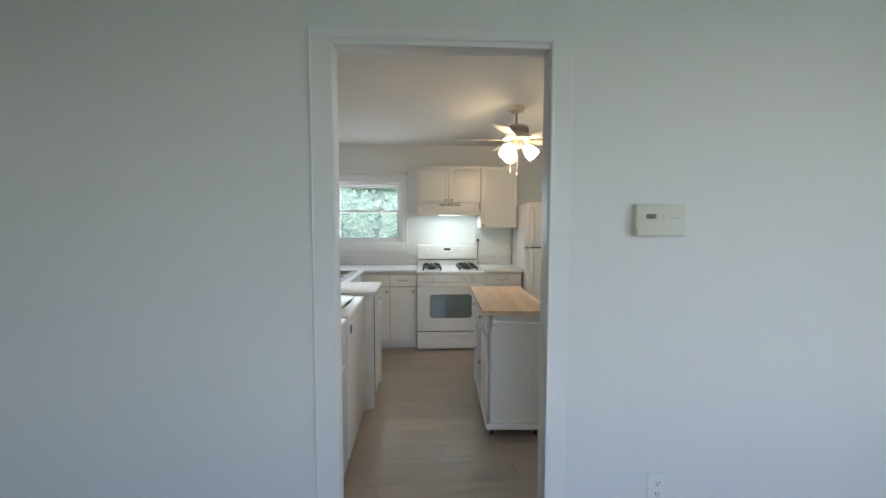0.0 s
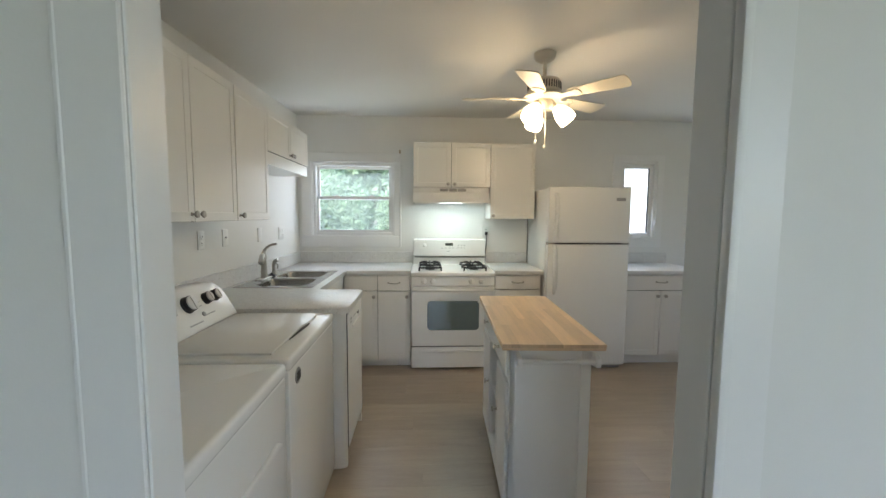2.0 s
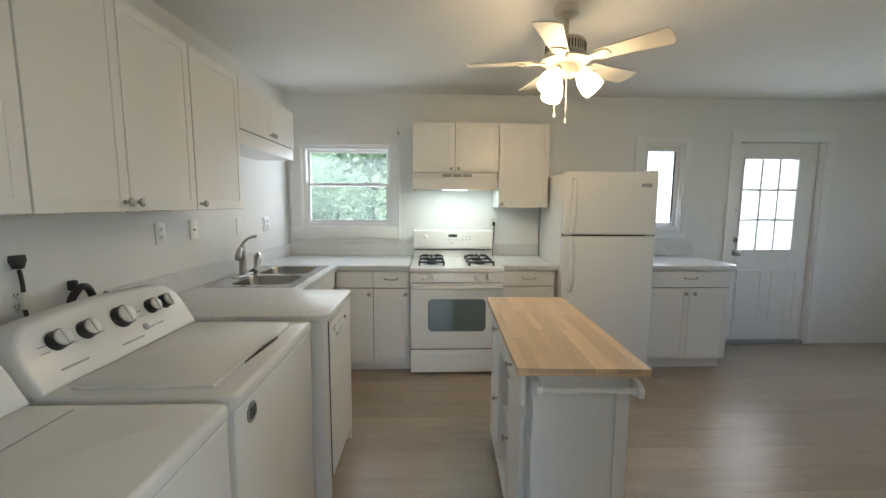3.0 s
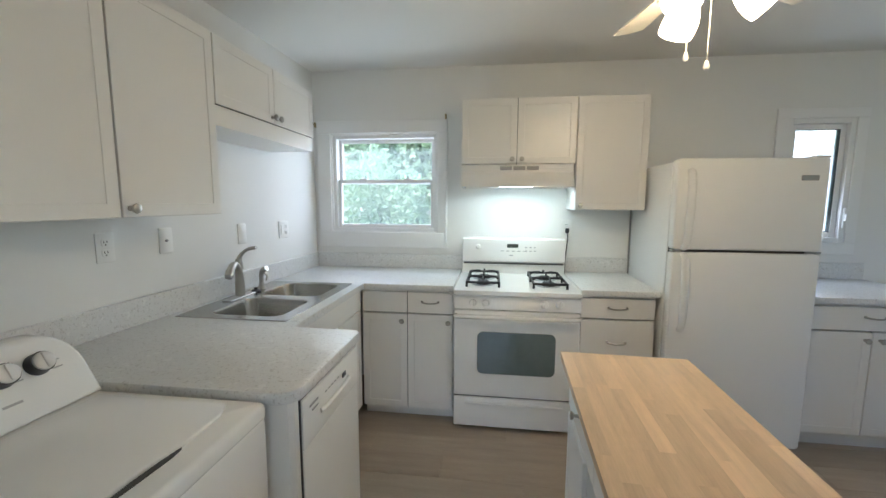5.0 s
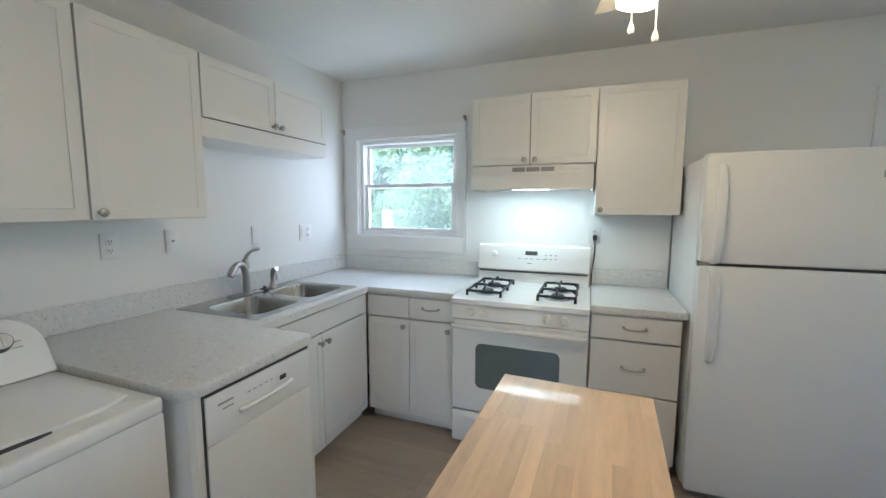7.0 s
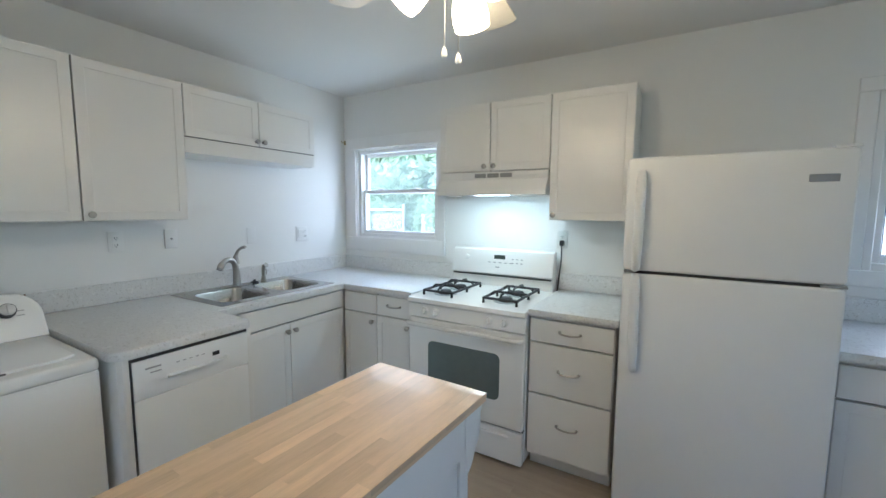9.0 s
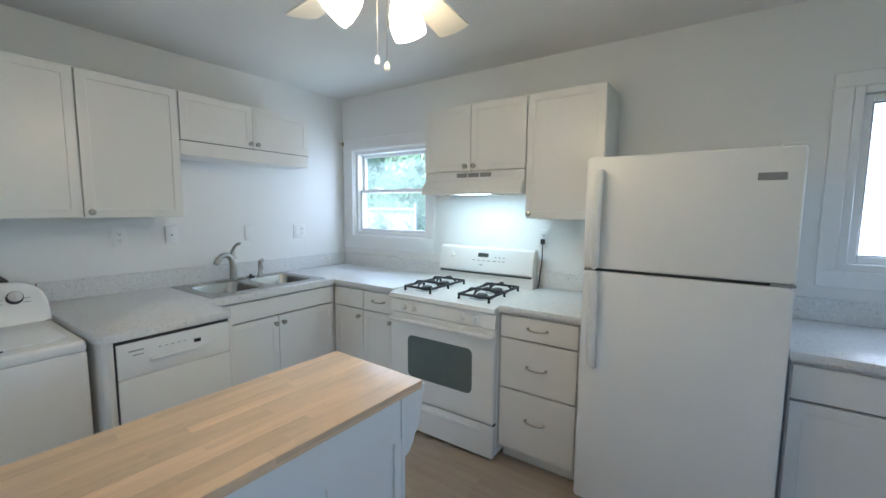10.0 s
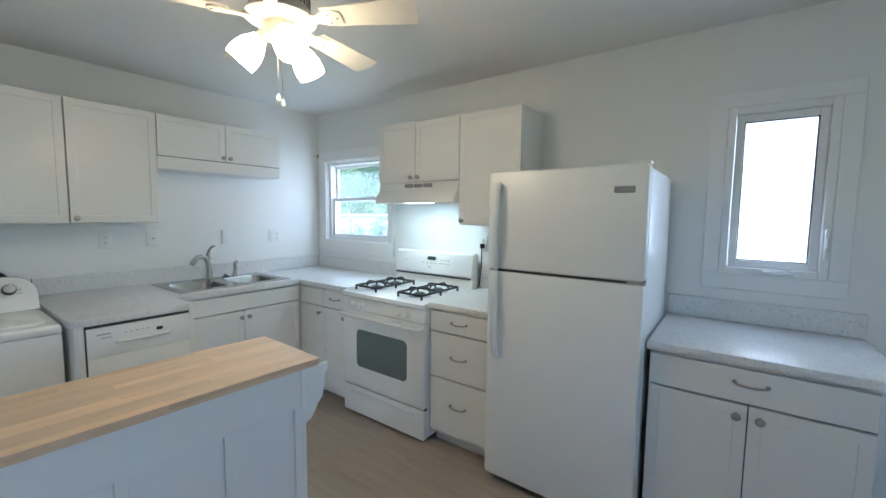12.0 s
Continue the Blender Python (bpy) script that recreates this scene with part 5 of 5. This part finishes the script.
            part("stave", one_box((-0.222 + i * sw + 0.00004, y + 0.00004, 0.854), (-0.222 + (i + 1) * sw - 0.00004, e - 0.00004, 0.870)), MAPLE, top, smooth=False)
            y = e


island()

# ---- ceiling fan ----


def ceiling_fan():
    f = thing("ceiling_fan", pose(0.805, 3.405, CZ), "white five-blade ceiling fan with three lit glass shades", "ceiling fan")
    bm = B()
    lathe(bm, [(0.068, 0), (0.068, -0.012), (0.06, -0.035), (0.03, -0.055), (0.016, -0.058), (0.0, -0.058)], 28)
    part("canopy", bm, FANW, f)
    bm = B()
    cyl(bm, (0, 0, -0.05), (0, 0, -0.16), 0.0125, None, 14)
    part("downrod", bm, FANW, f)
    bm = B()
    lathe(bm, [(0.02, -0.148), (0.05, -0.158), (0.095, -0.165), (0.103, -0.177), (0.103, -0.235), (0.095, -0.247), (0.086, -0.25), (0.0, -0.25)], 32)
    motor = part("motor_housing", bm, FANW, f)
    # no slots are cut: dark bars on the housing paint their shade
    bm = B()
    for k in range(40):
        a = 2 * math.pi * k / 40
        box(bm, (0.1015, -0.003, -0.228), (0.1045, 0.003, -0.185), 0, 1, Matrix.Rotation(a, 4, 'Z'))
    part("slot_shade_bars", bm, GAP, motor, "dark bars painted as shaded vent slots", False)
    bm = B()
    lathe(bm, [(0.08, -0.248), (0.122, -0.255), (0.127, -0.268), (0.105, -0.28), (0.06, -0.285), (0.0, -0.285)], 32)
    part("flywheel_cover", bm, FANW, f)
    bm = B()
    lathe(bm, [(0.055, -0.28), (0.060, -0.288), (0.060, -0.325), (0.05, -0.343), (0.02, -0.35), (0.0, -0.35)], 28)
    kit = part("light_kit", bm, FANW, f)
    for k in range(5):
        rot = Matrix.Rotation(radians(27 + 72 * k), 4, 'Z')
        bm = B()
        prism(bm, [(0.10, -0.028), (0.145, -0.02), (0.17, -0.032), (0.215, -0.04), (0.235, -0.024), (0.24, 0.0), (0.235, 0.024), (0.215, 0.04), (0.17, 0.032), (0.145, 0.02), (0.10, 0.028)], -0.006, 0.0, "z", 0.002)
        bmesh.ops.transform(bm, matrix=rot @ pose(0, 0, -0.272, -12, 0, 0), verts=bm.verts[:])
        iron = part("blade_iron", bm, FANW, f)
        bm = B()
        out = [(0.17, -0.045)] + [(0.495 + 0.02 * math.sin(radians(q)), -0.066 * math.cos(radians(q))) for q in range(0, 181, 15)] + [(0.17, 0.045)]
        prism(bm, out, 0.001, 0.007, "z", 0.0015, 1)
        bmesh.ops.transform(bm, matrix=rot @ pose(0, 0, -0.272, -12, 0, 0), verts=bm.verts[:])
        part("blade", bm, BLADE, f)
        for sx, sy in ((0.19, 0.02), (0.19, -0.02), (0.22, 0.0)):
            bm = B()
            cyl(bm, (sx, sy, -0.009), (sx, sy, -0.005), 0.005, None, 8)
            bmesh.ops.transform(bm, matrix=rot @ pose(0, 0, -0.272, -12, 0, 0), verts=bm.verts[:])
            part("screw", bm, GREYM, iron)
    for az in SHADE_AZ:
        rot = Matrix.Rotation(radians(az), 4, 'Z')
        tilt = rot @ pose(0.055, 0, -0.31, 0, 180 - 42, 0)
        bm = B()
        cyl(bm, (0, 0, -0.01), (0, 0, 0.045), 0.016, 0.022, 14)
        bmesh.ops.transform(bm, matrix=tilt, verts=bm.verts[:])
        arm = part("lamp_holder", bm, FANW, f)
        bm = B()
        lathe(bm, [(0.024, 0.03), (0.032, 0.045), (0.046, 0.07), (0.054, 0.10), (0.056, 0.125), (0.0535, 0.148), (0.050, 0.147), (0.052, 0.124), (0.05, 0.10), (0.04, 0.07), (0.02, 0.05)], 24, tilt)
        part("shade", bm, SHADE, arm, "lit frosted glass shade")
        p = (Matrix.Translation((0.805, 3.405, CZ)) @ tilt) @ Vector((0, 0, 0.175))
        lamp("fan_bulb", 'POINT', Matrix.Translation(p), 0.33, (1.0, 0.74, 0.44), radius=0.045)
    for x, y, z in ((-0.045, 0.012, -0.545), (0.010, -0.005, -0.578)):
        bm = B()
        cyl(bm, (x, y, -0.335), (x, y, z + 0.02), 0.0014, None, 6)
        ch = part("pull_chain", bm, NICKEL, f)
        bm = B()
        lathe(bm, [(0.003, 0.024), (0.006, 0.018), (0.009, 0.006), (0.007, -0.003), (0.0, -0.006)], 12, pose(x, y, z))
        part("pull_knob", bm, PLASTIC, ch)


SHADE_AZ = (-140, -20, 100)
ceiling_fan()

# ---- outdoors ----
bm = B()
gv = [bm.verts.new(p) for p in ((-400, -400, -0.45), (400, -400, -0.45), (400, 400, -0.45), (-400, 400, -0.45))]
bm.faces.new(gv)
structure("ground", bm, GRASS, "green lawn behind the house", "ground")


def leaf_mesh(name, centres, per, spread, size, material, seed):
    rng = np.random.RandomState(seed)
    vs, fs = [], []
    for c, rad in centres:
        d = rng.normal(size=(per, 3))
        d /= np.linalg.norm(d, axis=1)[:, None]
        p = np.array(c) + d * np.array(rad) * (rng.uniform(0.35, 1.0, (per, 1)) ** 0.5) * spread
        for q in p:
            a = rng.normal(size=3)
            a /= np.linalg.norm(a)
            b = np.cross(a, rng.normal(size=3))
            b /= np.linalg.norm(b) + 1e-6
            s = size * rng.uniform(0.6, 1.3)
            n = len(vs)
            nn = np.cross(a, b) * s * 0.15
            vs += [tuple(q - a * s), tuple(q + b * s * 0.45 + nn), tuple(q + a * s), tuple(q - b * s * 0.45 + nn)]
            fs += [(n, n + 1, n + 2), (n, n + 2, n + 3)]
    me = bpy.data.meshes.new(name)
    me.from_pydata(vs, [], fs)
    me.materials.append(material)
    return me


def shrub(x, y, r, h, seed, per=620, leaf=0.055, label="leafy green garden shrub beside the fence", base=-0.45):
    rng = random.Random(seed)
    s = thing("shrub", pose(x, y, base), label, "shrub", "garden shrubs")
    bm = B()
    cs = []
    for k in range(9):
        a, q = rng.uniform(0, 6.28), rng.uniform(0.1, 0.75)
        z = h * rng.uniform(0.25, 0.85)
        c = (r * q * math.cos(a), r * q * math.sin(a), z)
        cs.append((c, (r * 0.5, r * 0.5, h * 0.24)))
        tube(bm, [(0.05 * math.cos(a), 0.05 * math.sin(a), 0), (c[0] * 0.5, c[1] * 0.5, z * 0.6), c], [0.03, 0.018, 0.006], 6)
    part("stems", bm, BARK, s)
    ob = new("foliage", leaf_mesh("foliage", cs, per, 1.0, leaf, LEAF, seed))
    ob.parent = s


def tree(x, y, h, r, seed):
    rng = random.Random(seed)
    s = thing("tree", pose(x, y, -0.45), "tall broad-leaved tree in full summer leaf", "tree", "garden trees")
    bm = B()
    tube(bm, curve_pts([(0, 0, 0), (0.1, 0.05, h * 0.25), (0.0, 0.1, h * 0.55), (0.1, 0, h * 0.8)], 4), [0.24 - 0.014 * i for i in range(13)], 10)
    cs = []
    for k in range(14):
        a = rng.uniform(0, 6.28)
        z = h * rng.uniform(0.3, 0.98)
        q = r * rng.uniform(0.25, 0.9)
        c = (q * math.cos(a), q * math.sin(a), z)
        tube(bm, [(0.03, 0.05, z * 0.72), (c[0] * 0.5, c[1] * 0.5, z * 0.88), c], [0.09, 0.05, 0.015], 6)
        cs.append((c, (r * 0.45, r * 0.45, h * 0.13)))
    part("trunk", bm, BARK, s)
    ob = new("crown", leaf_mesh("crown", cs, 620, 1.0, 0.19, LEAF2, seed))
    ob.parent = s


for k, (x, y, r, h) in enumerate(((-0.95, 8.4, 0.62, 2.35), (-1.85, 8.6, 0.8, 2.9), (-3.6, 10.4, 0.8, 2.4), (-4.9, 10.2, 1.0, 2.8), (-6.6, 10.3, 1.1, 3.0), (-8.6, 10.0, 1.1, 2.8))):
    shrub(x, y, r, h, 11 + k)
for k, (x, y, r, h) in enumerate(((-4.4, 11.6, 1.2, 4.6), (-2.7, 11.2, 1.2, 5.0), (-1.1, 11.4, 1.2, 5.2), (0.5, 11.2, 1.1, 4.8), (-7.4, 11.8, 1.4, 4.8), (-9.6, 11.2, 1.4, 4.6))):
    shrub(x, y, r, h, 71 + k, 800, 0.10, "tall leafy hedge shrub behind the fences")
for k, (x, y, h, r) in enumerate(((-2.0, 14.0, 8.5, 3.0), (1.2, 15.5, 9.0, 3.0), (-6.0, 14.0, 8.5, 3.2), (-10.5, 11.5, 8.5, 3.2), (-13.0, 15.5, 10.0, 3.6), (-4.5, 19.0, 10.0, 3.6), (4.8, 18.0, 9.0, 3.2))):
    tree(x, y, h, r, 40 + k)

for k, (x, y) in enumerate(((-4.3, 9.75), (-5.4, 9.95), (-6.6, 10.05), (-7.8, 10.2), (-9.0, 10.4))):
    shrub(x, y, 0.85, 1.95, 120 + k, 700, 0.065, "low leafy shrub behind the chain link fence")

fence = thing("board_fence", pose(0, 9.5, -0.45), "weathered grey wooden board fence behind the shrubs", "fence")
part("rail", one_box((-3.4, 0.02, 0.35), (1.3, 0.06, 0.44)), FENCE, fence)
part("rail", one_box((-3.4, 0.02, 1.35), (1.3, 0.06, 1.44)), FENCE, fence)
board_me = mesh_of(one_box((-0.068, 0, 0.02), (0.068, 0.018, 1.78), 0.003), "board", FENCE, False)
rnd = random.Random(3)
for k in range(33):
    b = new("board", board_me)
    b.parent = fence
    b.location = (-3.3 + 0.144 * k, rnd.uniform(-0.004, 0.0), rnd.uniform(-0.015, 0.015))

wire = thing("chain_link_fence", pose(-3.45, 9.0, -0.45, 0, 0, 172), "galvanised chain link fence at the garden edge", "fence")
bm = B()
Lf, Hf, st = 7.0, 1.80, 0.09
n = int((Lf + Hf) / st)
for k in range(n):
    for sgn in (1, -1):
        xa = k * st - (Hf if sgn > 0 else 0)
        pts = [(xa, 0.05), (xa + Hf, Hf + 0.05)] if sgn > 0 else [(xa, Hf + 0.05), (xa + Hf, 0.05)]
        (u0, v0), (u1, v1) = pts
        t0, t1 = max(0.0, (0 - u0) / (u1 - u0)), min(1.0, (Lf - u0) / (u1 - u0))
        if t1 - t0 > 0.02:
            cyl(bm, (u0 + (u1 - u0) * t0, 0.002 * sgn, v0 + (v1 - v0) * t0), (u0 + (u1 - u0) * t1, 0.002 * sgn, v0 + (v1 - v0) * t1), 0.0035, None, 3, False)
part("mesh", bm, GALV, wire, smooth=False)
for x in (0, 2.3, 4.6, 7.0):
    bm = B()
    cyl(bm, (x, 0.03, 0), (x, 0.03, 1.95), 0.03, None, 12)
    lathe(bm, [(0.034, 1.95), (0.03, 1.98), (0.0, 2.0)], 12, pose(x, 0.03, 0))
    part("post", bm, GALV, wire)
bm = B()
cyl(bm, (0, 0.03, 1.87), (Lf, 0.03, 1.87), 0.02, None, 10)
part("top_rail", bm, GALV, wire)

house = thing("neighbour_house", pose(2.0, 8.6, -0.45), "white sided neighbouring house in full sun", "house")
part("wall", one_box((0, 0, 0), (9.0, 6.0, 5.4)), SIDING, house)
sid = mesh_of(one_box((0, -0.02, 0.0), (9.0, 0.004, 0.196), 0.004), "siding_board", SIDING, False)
for k in range(26):
    o = new("siding_board", sid)
    o.parent = house
    o.location = (0, 0, 0.2 * k + 0.05)
bm = B()
prism(bm, [(-0.4, 5.38), (3.0, 7.2), (6.4, 5.38), (6.4, 5.5), (3.0, 7.35), (-0.4, 5.5)], -0.3, 9.3, "x")
part("roof", bm, ROOFM, house)

# ---- floor planks ----
pl, pw = 1.22, 0.182
plank_me = {}
rnd = random.Random(5)


def plank(x0, x1, y0):
    key = round(x1 - x0, 3)
    if key not in plank_me:
        plank_me[key] = mesh_of(one_box((0.0004, 0.0004, -0.003), (key - 0.0003, pw - 0.0003, 0.0), 0.0003), "plank", FLOORM, False)
    o = new("plank", plank_me[key])
    o.parent = floor
    o.location = (x0, y0, 0)


row = 0
y = SY0 + 0.0
while y < NY - 0.05:
    x = WX + 0.001 - (row * 0.43 % pl)
    while x < EX:
        a, b = max(x, WX + 0.001), min(x + pl, EX - 0.001)
        if b - a > 0.05:
            plank(a, b, y)
        x += pl
    y += pw
    row += 1
